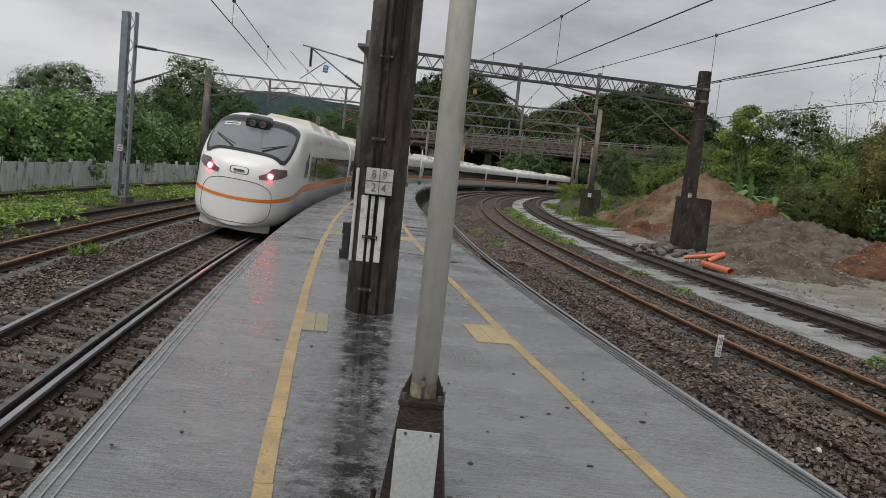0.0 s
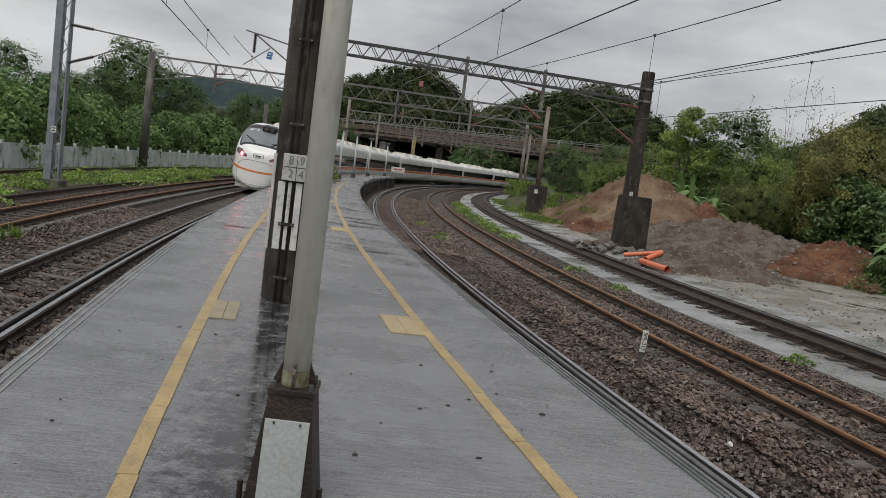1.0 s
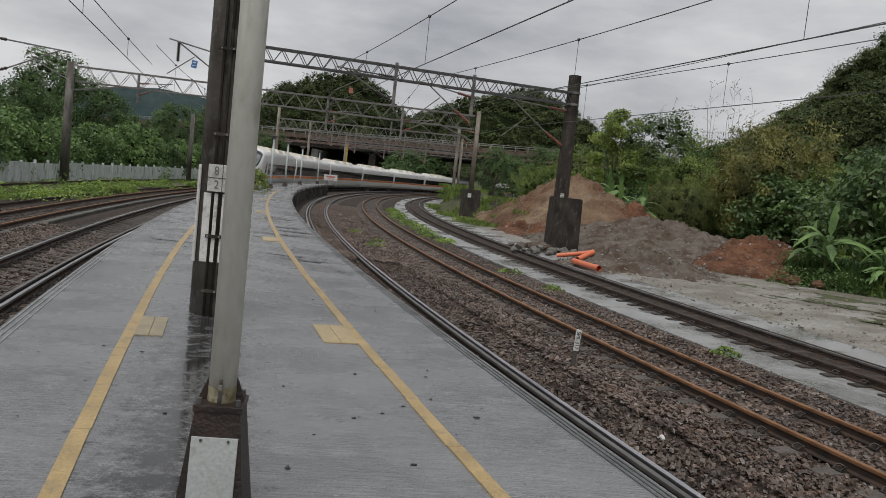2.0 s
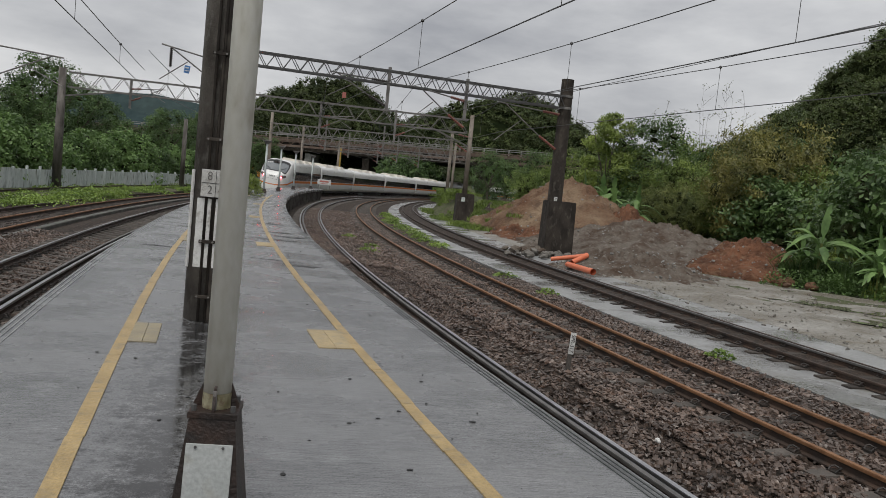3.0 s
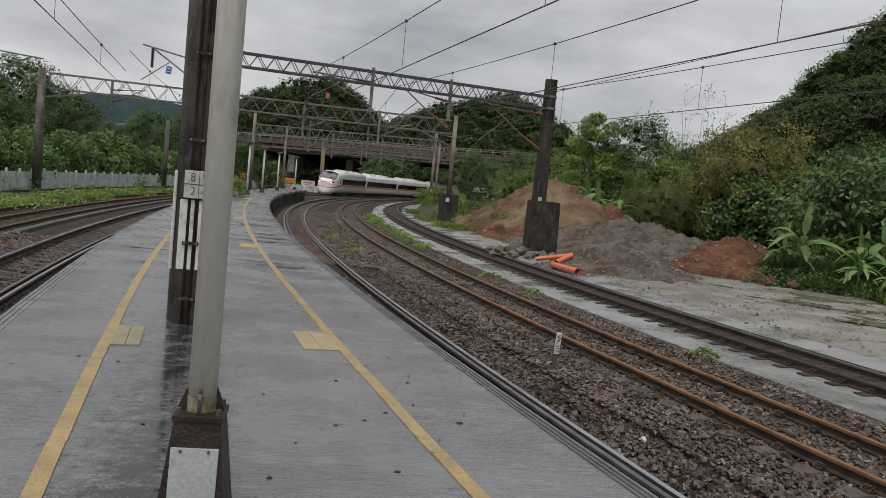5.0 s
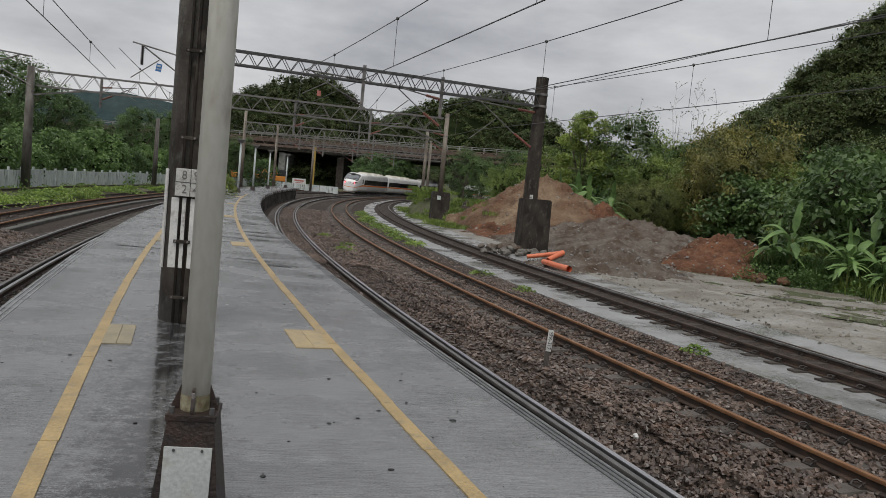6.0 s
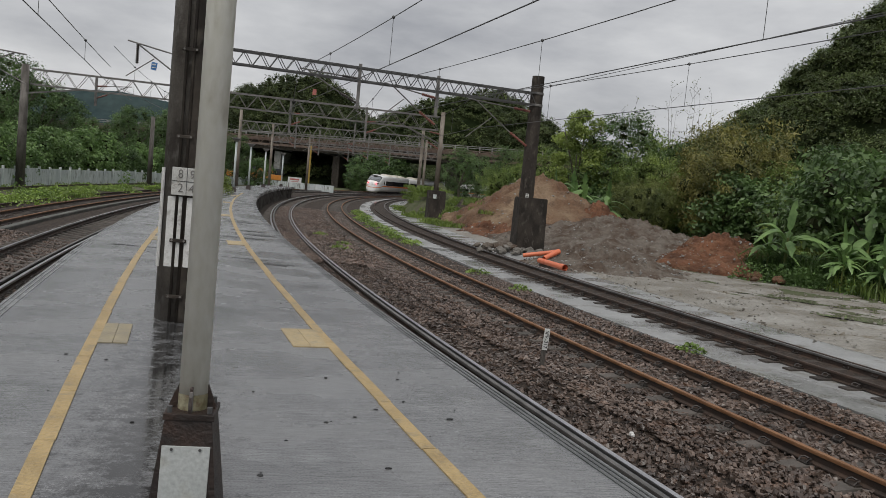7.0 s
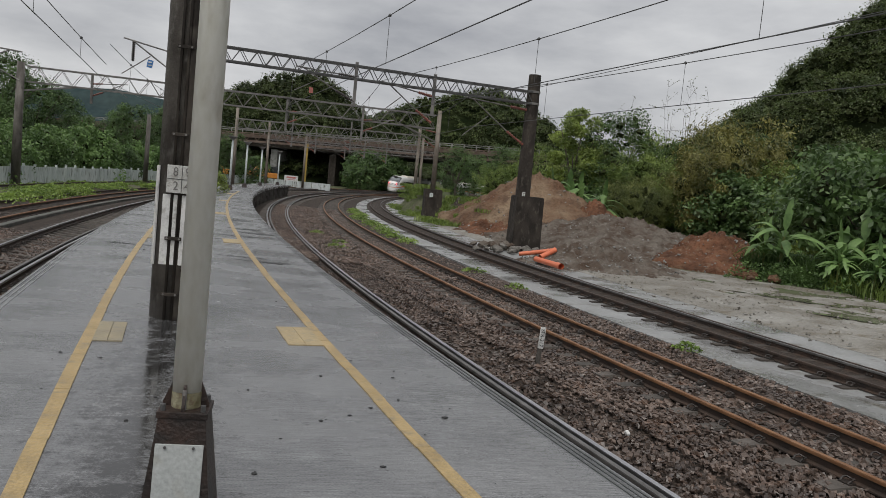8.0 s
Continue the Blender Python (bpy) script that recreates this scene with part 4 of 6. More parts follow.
def wire_line(name, pts, r, label, droppers=()):
    """A wire strung through points, with droppers (a, b) hanging from it."""
    bm = bmesh.new()
    rings = []
    for i, p in enumerate(pts):
        d = (Vector(pts[min(i + 1, len(pts) - 1)]) - Vector(pts[max(i - 1, 0)])).normalized()
        s = d.cross(Vector((0, 0, 1))).normalized()
        u = s.cross(d)
        rings.append([bm.verts.new(Vector(p) + (s * math.cos(k * 1.2566) + u * math.sin(k * 1.2566)) * r) for k in range(5)])
    for a, b in zip(rings, rings[1:]):
        for k in range(5):
            bm.faces.new((a[k], a[(k + 1) % 5], b[(k + 1) % 5], b[k]))
    top = tagged(part(name, bm, M_WIRE), label, "wire", "overhead wires")
    for a, b in droppers:
        bm = bmesh.new()
        tube(bm, a, b, .006, seg=4)
        bmesh.ops.create_icosphere(bm, subdivisions=1, radius=.045, matrix=Matrix.Translation(a))
        part("dropper", bm, M_WIRE, top)
    return top


def catenary(c, r, supports, zc, zm, sag):
    """Contact wire and messenger over one track."""
    for (ya, yb) in zip(supports, supports[1:]):
        a, b = arc(c, r, ya), arc(c, r, yb)
        m, k, drops = [], [], []
        n = 12
        for i in range(n + 1):
            t = i / n
            p = a.lerp(b, t)
            m.append((p.x, p.y, zm - sag * 4 * t * (1 - t)))
            k.append((p.x, p.y, zc))
            if i in (2, 4, 6, 8, 10):
                drops.append((m[-1], k[-1]))
        wire_line("messenger_wire", m, .011, "dark messenger wire of the overhead line", drops)
        wire_line("contact_wire", k, .011, "dark contact wire over the track")


for c, r, ys in ((CR, 266.3, (32.6, 55.6, 84, 104)), (CR, 262.73, (33.2, 56, 84, 104)), (CR, 258.73, (34.0, 57, 84)), (CL, 273.95, (31.2, 55, 84, 104))):
    catenary(c, r + .25, (-12, ys[0]), 4.12, 5.55 if c == CR else 4.75, .42 if c == CR else .15)
    catenary(c, r + .15, ys, 4.12, 5.5, .45)
wire_line("feeder_wire", [(9.6, 34.3, 6.25), (13.0, 17, 6.6), (16.2, 1, 6.75), (19.2, -14, 6.8)], .012, "dark feeder wire running along the poles")

# ---- train ----
TR_R, TR_Z = 273.95, -0.93
CAR_L, CAR_GAP = 19.9, 20.45
ZB, ZT = 0.30, 3.56


def half_width(y, z, nose):
    w, zt = nose_plan(y) if nose else (1.43, ZT)
    zc, hz = (zt + ZB) / 2, (zt - ZB) / 2
    q = min(1.0, abs((z - zc) / hz))
    lean = 1 - .05 * max(0, (z - 2.1) / 1.4)
    return w * lean * (1 - q ** 4.6) ** (1 / 4.6)


def nose_plan(y):
    """Half width and roof height behind the nose's tip."""
    L = 1.9
    t = min(1.0, max(0.0, y / L))
    w = 1.43 * (1 - (1 - t) ** 2.7) ** (1 / 2.7)
    keys = ((0, 1.66), (.05, 1.92), (.15, 2.12), (.3, 2.24), (.5, 2.36), (.8, 2.58), (1.2, 2.89), (1.6, 3.17), (1.95, 3.36), (2.4, 3.49), (3.0, 3.55), (4, 3.56))
    zt = np.interp(y, [k[0] for k in keys], [k[1] for k in keys])
    return w, float(zt)


def roof_z(x, y):
    w, zt = nose_plan(y)
    zc, hz = (zt + ZB) / 2, (zt - ZB) / 2
    q = min(.999, abs(x) / max(w, 1e-4))
    return zc + hz * (1 - q ** 4.6) ** (1 / 4.6)


def body_mesh(bm, nose, y0, y1):
    ys = [2.0 * (i / 22) ** 2.4 for i in range(23)] + list(np.linspace(2.2, 4.2, 8)) + [y1] if nose else [y0, y1]
    N = 44
    rings = []
    for y in ys:
        w, zt = nose_plan(max(y, 1e-5)) if nose else (1.43, ZT)
        zc, hz = (zt + ZB) / 2, (zt - ZB) / 2
        ring = []
        for i in range(N):
            a = 2 * math.pi * (i + .5) / N
            c, s = math.cos(a), math.sin(a)
            e = 2 / 4.6
            z = zc + hz * math.copysign(abs(s) ** e, s)
            x = w * math.copysign(abs(c) ** e, c) * (1 - .05 * max(0, (z - 2.1) / 1.4))
            ring.append(bm.verts.new((x, y, z)))
        rings.append(ring)
    for a, b in zip(rings, rings[1:]):
        for i in range(N):
            j = (i + 1) % N
            bm.faces.new((a[i], a[j], b[j], b[i]))
    bm.faces.new(rings[0])
    bm.faces.new(rings[-1][::-1])
    bmesh.ops.recalc_face_normals(bm, faces=bm.faces)


def band(bm, side, ys, lo, hi, nose, off=.006, rows=2):
    """A patch on the body's side between two heights; lo and hi may follow y."""
    grid = []
    for y in ys:
        a = lo(y) if callable(lo) else lo
        b = hi(y) if callable(hi) else hi
        col = []
        for k in range(rows + 1):
            z = a + (b - a) * k / rows
            w = half_width(max(y, 1e-7), z, nose)
            if nose and y < 1.9:
                n = Vector((side * (y / 1.9), -(1.02 - y / 1.9), 0)).normalized()
            else:
                n = Vector((side, 0, 0))
            col.append(bm.verts.new(Vector((side * w, y, z)) + n * off))
        grid.append(col)
    for a, b in zip(grid, grid[1:]):
        for k in range(rows):
            bm.faces.new((a[k], b[k], b[k + 1], a[k + 1]))
    bmesh.ops.recalc_face_normals(bm, faces=bm.faces)


NOSE_Y = [2.0 * (i / 24) ** 2.4 for i in range(25)]


def stripe_low(y):
    return 1.03 + .38 * min(1, (y / 2.8)) ** .75


def car_common(top, nose):
    y0 = 3.2 if nose else 0
    for s in (-1, 1):
        ys = (NOSE_Y + [3.0, 4.0, CAR_L]) if nose else [0.02, CAR_L - .02]
        bm = bmesh.new()
        if nose:
            band(bm, s, ys, stripe_low, lambda y: stripe_low(y) + .085 + .155 * min(1, y / 3.4), True, rows=1)
        else:
            band(bm, s, ys, 1.41, 1.65, False, rows=1)
        part("stripe", bm, M_ORANGE, top, "orange stripe")
        bm = bmesh.new()
        ya = 4.15 if nose else .35
        band(bm, s, [ya, CAR_L - .35], 1.70, 2.55, nose, off=.005, rows=3)
        part("window_band", bm, M_GLASS, top, "dark glazed window band")
        bm = bmesh.new()
        band(bm, s, ([2.6, 3.2, 4, CAR_L - .05] if nose else [.05, CAR_L - .05]), .32, .48, nose, off=.006, rows=2)
        part("skirt", bm, M_UNDER, top, "dark grimy lower skirt")
        bm = bmesh.new()
        band(bm, s, ([2.0, 2.6, 3.2, 4, CAR_L - .05] if nose else [.05, CAR_L - .05]), .48, .72, nose, off=.004, rows=2)
        part("lower_panel", bm, M_TRAIN_LOW, top, "grimy cream lower panel")
        for yd in ((5.6, CAR_L - 1.3) if nose else (1.0, CAR_L - 1.1)):
            bm = bmesh.new()
            band(bm, s, [yd - .42, yd + .42], .62, 1.30, nose, off=.008, rows=3)
            d = part("door", bm, M_TRAIN, top)
            bm = bmesh.new()
            band(bm, s, [yd - .2, yd + .2], 1.7, 2.5, nose, off=.013, rows=3)
            part("door_window", bm, M_GLASS, d)
            bm = bmesh.new()
            for e in (-.44, .42):
                band(bm, s, [yd + e, yd + e + .02], .6, 2.74, nose, off=.01, rows=6)
            part("door_seam", bm, M_TRIM, d)
        for i in range(4):
            bm = bmesh.new()
            band(bm, s, [y0 + 3 + i * 3.6, y0 + 3.25 + i * 3.6], 3.0, 3.1, nose, off=.008, rows=1)
            part("vent", bm, M_TRIM, top)
    for yy, ln in ((y0 + 5.0, 3.4), (y0 + 9.2, 2.8), (y0 + 13.2, 3.2)):
        bm = bmesh.new()
        frustum(bm, (2.1, ln), (1.4, ln - 1.1), ZT - .16, ZT + .22, (0, yy))
        for e in (-.28, .28):
            block(bm, (e, yy, ZT + .225), (.03, ln - 1.3, .02))
        part("roof_unit", bm, M_ROOFBOX, top, "cream roof equipment cover")
    for yy in ((4.2, CAR_L - 3.2) if nose else (3.0, CAR_L - 3.0)):
        bm = bmesh.new()
        block(bm, (0, yy, .42), (2.1, 3.0, .35), bevel=.03)
        for sy in (-1.05, 1.05):
            for sx in (-.57, .57):
                tube(bm, (sx - .06, yy + sy, .42), (sx + .06, yy + sy, .42), .42, seg=20)
        part("bogie", bm, M_UNDER, top, "dark bogie with steel wheels")
    bm = bmesh.new()
    block(bm, (0, (CAR_L + y0) / 2, .5), (2.4, CAR_L - y0 - 7.5, .5), bevel=.04)
    part("under_frame", bm, M_UNDER, top)


def tail_car():
    top = empty("train_end_car", (0, 0, 0), "white express train end car with orange stripe and red tail lights", "train car", "cars of the express train")
    bm = bmesh.new()
    body_mesh(bm, True, 0, CAR_L)
    body = part("body", bm, M_TRAIN, top, smooth=True)
    car_common(top, True)

    def patch(name, y0, y1, frac, mat_, off, parent, label="", ny=18, nx=40, x0=None, x1=None):
        bm = bmesh.new()
        g = []
        for i in range(ny + 1):
            y = y0 + (y1 - y0) * i / ny
            w, zt = nose_plan(y)
            f = frac(i / ny) if callable(frac) else frac
            r = []
            for j in range(nx + 1):
                if x0 is None:
                    x = (2 * j / nx - 1) * w * f
                else:
                    x = x0 + (x1 - x0) * j / nx
                z = roof_z(x, y)
                d = .01
                nx_ = -(roof_z(x + d, y) - roof_z(x - d, y)) / (2 * d)
                ny_ = -(roof_z(x, y + d) - roof_z(x, y - d)) / (2 * d)
                nrm = Vector((nx_, ny_, 1)).normalized()
                x_l = x * (1 - .05 * max(0, (z - 2.1) / 1.4))
                r.append(bm.verts.new(Vector((x_l, y, z)) + nrm * off))
            g.append(r)
        for a, b in zip(g, g[1:]):
            for j in range(nx):
                bm.faces.new((a[j], a[j + 1], b[j + 1], b[j]))
        bmesh.ops.recalc_face_normals(bm, faces=bm.faces)
        return part(name, bm, mat_, parent, label, smooth=True)

    edge = lambda t: .925 - .055 * t - .05 * abs(2 * t - 1) ** 20
    surround = patch("windscreen_surround", .50, 2.15, edge, M_TRIM, .012, top, "black windscreen surround")
    patch("windscreen", .60, 1.66, lambda t: .87 - .04 * t - .03 * abs(2 * t - 1) ** 20, M_SCREEN, .02, surround, "tinted windscreen, its grey holding the sky's reflection")
    card = patch("number_card", 1.46, 1.58, .5, M_WHITE, .026, surround, "white number card behind the glass", 2, 6, -.98, -.52)
    patch("number_bar", 1.50, 1.54, .5, M_STEEL_D, .030, card, "", 1, 6, -.92, -.58)
    bm = bmesh.new()
    block(bm, (0, 1.70, 3.28), (.74, .56, .36), Matrix.Rotation(radians(14), 4, "X"), .13)
    box = part("headlight_housing", bm, M_TRIM, top, "black headlight housing above the windscreen")
    for sx in (-.15, .15):
        bm = bmesh.new()
        tube(bm, (sx, 1.46, 3.235), (sx, 1.405, 3.225), .098, .088, seg=20)
        part("lamp_bezel", bm, M_STEEL, box)
        bm = bmesh.new()
        tube(bm, (sx, 1.42, 3.23), (sx, 1.398, 3.224), .07, seg=18)
        part("headlight", bm, M_LAMPGLASS, box)
    for s in (-1, 1):
        bm = bmesh.new()
        wp = [Vector((q, yq, roof_z(q, yq) + .05)) for q, yq in ((s * .42, .60), (s * .62, .74), (s * .98, 1.02))]
        tube(bm, wp[0], wp[1], .028, .02, seg=6)
        tube(bm, wp[1], wp[2], .02, .012, seg=6)
        bl = [Vector((q, yq, roof_z(q, yq) + .03)) for q, yq in ((s * .38, .72), (s * .7, .88), (s * 1.02, 1.10))]
        tube(bm, bl[0], bl[1], .014, seg=5)
        tube(bm, bl[1], bl[2], .014, seg=5)
        part("wiper", bm, M_TRIM, top)
        # lamp cluster on the shoulder of the nose
        bm = bmesh.new()
        band(bm, s, [.07, .10, .15, .21, .28, .36, .46, .58, .66], lambda y: 1.70 + .30 * (y - .07) + .14 * max(0, y - .4), lambda y: 1.80 + 1.2 * min(.22, y - .07) + .06 * max(0, y - .29), True, off=.012, rows=3)
        cl = part("tail_lamp_cluster", bm, M_LAMPGLASS, top, "dark lamp cluster", smooth=True)
        bm = bmesh.new()
        p = Vector((s * half_width(.2, 1.83, True), .2, 1.83))
        n = Vector((s * .5, -.85, .12)).normalized()
        tube(bm, p + n * .005, p + n * .035, .085, seg=18)
        part("tail_light", bm, M_TAIL, cl, "lit red tail light")
        bm = bmesh.new()
        band(bm, s, [2.95, 3.2, 3.5], lambda y: 1.86, lambda y: 2.36 + .62 * (y - 2.95), True, off=.009, rows=3)
        part("cab_window", bm, M_GLASS, top)
    # oval badge, cover seam, valance
    bm = bmesh.new()
    for r, mi in ((1.0, 0), (.88, 1)):
        vs = []
        for i in range(28):
            a = 2 * math.pi * i / 28
            x, zz = .27 * r * math.copysign(abs(math.cos(a)) ** .5, math.cos(a)), 1.86 + .105 * r * math.copysign(abs(math.sin(a)) ** .5, math.sin(a))
            yy = 0.0
            while half_width(max(yy, 1e-6), zz, True) < abs(x) or nose_plan(yy)[1] < zz + .02:
                yy += .004
                if yy > 1.5:
                    break
            vs.append(bm.verts.new((x, yy - .012 - .004 * mi, zz)))
        f = bm.faces.new(vs)
        f.material_index = mi
    block(bm, (0, -.004, 1.86), (.30, .03, .05))
    part("badge", bm, [M_STEEL_D, M_TRAIN], top, "rounded badge with dark marks")
    bm = bmesh.new()
    prev = None
    for i in range(49):
        a = 2 * math.pi * i / 48
        x = .98 * math.copysign(abs(math.cos(a)) ** .6, math.cos(a))
        zz = 1.00 + .60 * math.copysign(abs(math.sin(a)) ** .6, math.sin(a))
        yy = 0.0
        while half_width(max(yy, 1e-6), zz, True) < abs(x) and yy < 2.4:
            yy += .004
        p = Vector((x, yy - .004, zz))
        if prev:
            tube(bm, prev, p, .008, seg=5, caps=False)
        prev = p
    part("cover_seam", bm, M_TRIM, top, "seam of the rounded coupler cover")
    bm = bmesh.new()
    pts = [(-1.0, .62), (-.8, .38), (-.4, .17), (.4, .17), (.8, .38), (1.0, .62)]
    for (xa, ya), (xb, yb) in zip(pts, pts[1:]):
        lo = [bm.verts.new((xa, ya, .18)), bm.verts.new((xb, yb, .18)), bm.verts.new((xb, yb, .40)), bm.verts.new((xa, ya, .40))]
        bm.faces.new(lo)
    geo = bmesh.ops.extrude_face_region(bm, geom=bm.faces[:])
    bmesh.ops.translate(bm, verts=[v for v in geo["geom"] if isinstance(v, bmesh.types.BMVert)], vec=(0, .12, 0))
    part("valance", bm, M_TRAIN_LOW, top, "cream lower valance")
    return top


def middle_car():
    top = empty("train_car", (0, 0, 0), "white express train car with orange stripe and dark windows", "train car", "cars of the express train")
    bm = bmesh.new()
    body_mesh(bm, False, 0, CAR_L)
    part("body", bm, M_TRAIN, top, smooth=False)
    car_common(top, False)
    bm = bmesh.new()
    block(bm, (0, CAR_L + .28, 1.9), (2.2, .62, 2.6))
    part("gangway", bm, M_UNDER, top, "dark gangway bellows")
    return top


TAIL = tail_car()
MIDDLE = [middle_car()]
for i in range(6):
    MIDDLE.append(copy_thing(MIDDLE[0], Matrix.Identity(4)))


def train_point(s):
    a = s / TR_R
    return Vector((CL[0] - TR_R * math.cos(a), CL[1] + TR_R * math.sin(a), TR_Z))


def car_pose(s):
    """A car whose rear end is at s along the curve, leaning with the cant."""
    a, b = train_point(s + 3.6), train_point(s + 16.4)
    d = (b - a).normalized()
    yaw = math.atan2(-d.x, d.y)
    p = a - d * 3.6
    return Matrix.Translation(p) @ Matrix.Rotation(yaw, 4, "Z") @ Matrix.Rotation(math.atan2(.11, 1.132), 4, "Y")


TAIL_S = [(0, -29.4), (.5, -20.3), (1, -11.6), (1.5, -2.4), (2, 7.0), (2.5, 16.4), (3, 26.0), (3.5, 35.6), (4, 45.3), (4.5, 55.1), (5, 65.0), (5.5, 75.2), (6, 85.2), (6.5, 94.1), (7, 102.2), (7.5, 110.2), (8, 117.6)]


def motions():
    for i, car in enumerate([TAIL] + MIDDLE):
        walk(car, [(t, car_pose(s + i * CAR_GAP)) for t, s in TAIL_S])

# ---- loose stones ----
def scatter(name, pos, s, seed, material):
    """Angular stones of half-size s at the places pos, as one mesh."""
    rng = np.random.default_rng(seed)
    n = len(pos)
    shape = np.array([(x, y, z) for x in (-1, 1) for y in (-1, 1) for z in (-1, 1)], float) * .72
    quad = ((0, 1, 3, 2), (4, 6, 7, 5), (0, 4, 5, 1), (2, 3, 7, 6), (0, 2, 6, 4), (1, 5, 7, 3))
    tri = np.array([t for a, b, c, d in quad for t in ((a, b, c), (a, c, d))])
    yaw = rng.uniform(0, math.pi, n)
    q = np.stack([np.cos(yaw), rng.normal(size=n) * .22, rng.normal(size=n) * .22, np.sin(yaw)], 1)
    q /= np.linalg.norm(q, axis=1, keepdims=True)
    w, x, yq, zq = q.T
    R = np.stack([np.stack([1 - 2 * (yq * yq + zq * zq), 2 * (x * yq - zq * w), 2 * (x * zq + yq * w)], 1),
                  np.stack([2 * (x * yq + zq * w), 1 - 2 * (x * x + zq * zq), 2 * (yq * zq - x * w)], 1),
                  np.stack([2 * (x * zq - yq * w), 2 * (yq * zq + x * w), 1 - 2 * (x * x + yq * yq)], 1)], 1)
    sh = (shape[None] * rng.uniform(.6, 1.1, (n, len(shape), 1)) + rng.normal(size=(n, len(shape), 3)) * .13) * s[:, None, None] * rng.uniform(.75, 1.2, (n, 1, 3)) * np.array((1.25, .85, .6))
    v = np.einsum("nij,nkj->nki", R, sh) + pos[:, None]
    f = (tri[None] + (np.arange(n) * len(shape))[:, None, None]).reshape(-1)
    me = bpy.data.meshes.new(name)
    me.vertices.add(n * len(shape))
    me.vertices.foreach_set("co", v.astype(np.float32).ravel())
    me.loops.add(len(f))
    me.loops.foreach_set("vertex_index", f.astype(np.int32))
    me.polygons.add(len(f) // 3)
    me.polygons.foreach_set("loop_start", np.arange(0, len(f), 3, dtype=np.int32))
    me.polygons.foreach_set("loop_total", np.full(len(f) // 3, 3, dtype=np.int32))
    me.materials.append(material)
    me.update(calc_edges=True)
    me.shade_flat()
    return new(name, me)


def stones(name, c, r_lo, r_hi, y0, y1, n, z, seed, label, slope=0.0, r_mid=0.0, s0=.024, s1=.044):
    """Ballast stones on a bed that may lean with the track."""
    rng = np.random.default_rng(seed)
    y = y0 + (y1 - y0) * rng.random(n) ** 1.35
    r = rng.uniform(r_lo, r_hi, n)
    a = (y - c[1]) / r
    pos = np.stack([c[0] - r * np.cos(a), c[1] + r * np.sin(a), z + slope * (r - r_mid) + rng.uniform(-.015, .025, n)], 1)
    return tagged(scatter(name, pos, rng.uniform(s0, s1, n), seed, M_STONE), label, "ballast", kind="stuff")


# ---- soil heaps, pipes, rubble ----
def heap(name, c, rx, ry, h, turn, material, label, seed, rough=.42, n=120, clods=900, ease=0.0):
    """An uneven heap of soil, its foot sunk into the ground."""
    vs, fs = [], []
    for j in range(n + 1):
        for i in range(n + 1):
            u, v = 2 * i / n - 1, 2 * j / n - 1
            x, y = u * rx, v * ry
            d = math.hypot(u, v)
            q = Vector((x * .35 + seed, y * .35, seed))
            k = noise.fractal(q, 1.0, 2.1, 6)
            e_ = d * (1 + .22 * k)
            z = h * ((1 - ease) * max(0, 1 - e_ ** 1.2) + ease * max(0, 1 - e_) ** 1.5) + .3 * rough * noise.fractal(q * 13, 0.8, 2.0, 3) * max(0, 1.1 - d) + rough * noise.fractal(q * 4, 1.0, 2.0, 4) * max(0, 1.1 - d)
            vs.append((x, y, z - .08 if d < 1 else -.3))
    fs = [(j * (n + 1) + i, j * (n + 1) + i + 1, (j + 1) * (n + 1) + i + 1, (j + 1) * (n + 1) + i) for j in range(n) for i in range(n)]
    ob = tagged(raw(name, vs, fs, material, smooth=True), label, "soil heap")
    ob.matrix_basis = Matrix.Translation(c) @ Matrix.Rotation(radians(turn), 4, "Z")
    if clods:
        g = np.random.default_rng(int(seed * 10))
        good = np.array([v for v in vs if v[2] > .02])
        pick = good[g.integers(0, len(good), clods)] + g.normal(size=(clods, 3)) * np.array((.12, .12, .0))
        k = scatter("gravel", pick, .012 + .07 * g.random(clods) ** 4, int(seed * 10), M_CONC_GREY)
        k.parent = ob
        tagged(k, kind="stuff")
    return ob


heap("soil_mound", (14.6, 50.0, -1.05), 5.6, 9.0, 3.8, 14, M_SOIL_TAN, "large tan and red-brown soil mound beside the tracks", 3.1, ease=-.25)
heap("soil_mound", (17.2, 46.0, -1.05), 3.8, 5.5, 2.6, -10, M_SOIL_RED, "red-brown soil on the slope of the mound", 6.4, ease=.5)
heap("soil_mound", (16.4, 40.0, -1.05), 7.2, 8.4, 1.95, -20, M_SOIL, "low grey-brown soil mound at the foot of the heap", 7.7, ease=.2)
heap("soil_mound", (18.3, 32.6, -1.05), 3.3, 3.4, 1.8, 10, M_SOIL_RED, "red-brown soil heap at the edge of the bushes", 11.3)
heap("soil_mound", (10.9, 46, -1.15), 2.3, 9, .85, 4, M_SOIL_RED, "low red-brown bank along the siding", 15.2)
heap("soil_mound", (11.6, 29.4, -1.10), 3.6, 3.6, .9, 30, M_SOIL, "low muddy soil ridge", 19.8)
heap("gravel_heap", (12.9, 62, -1.1), 3.6, 8, 2.1, 0, M_BALLAST, "dark gravel heap behind the footing", 23.0)
heap("grass_bank", (11.3, 72, -1.2), 3.2, 15, 3.0, -4, M_GROUND, "grassy bank beside the far siding", 27.0, clods=0)


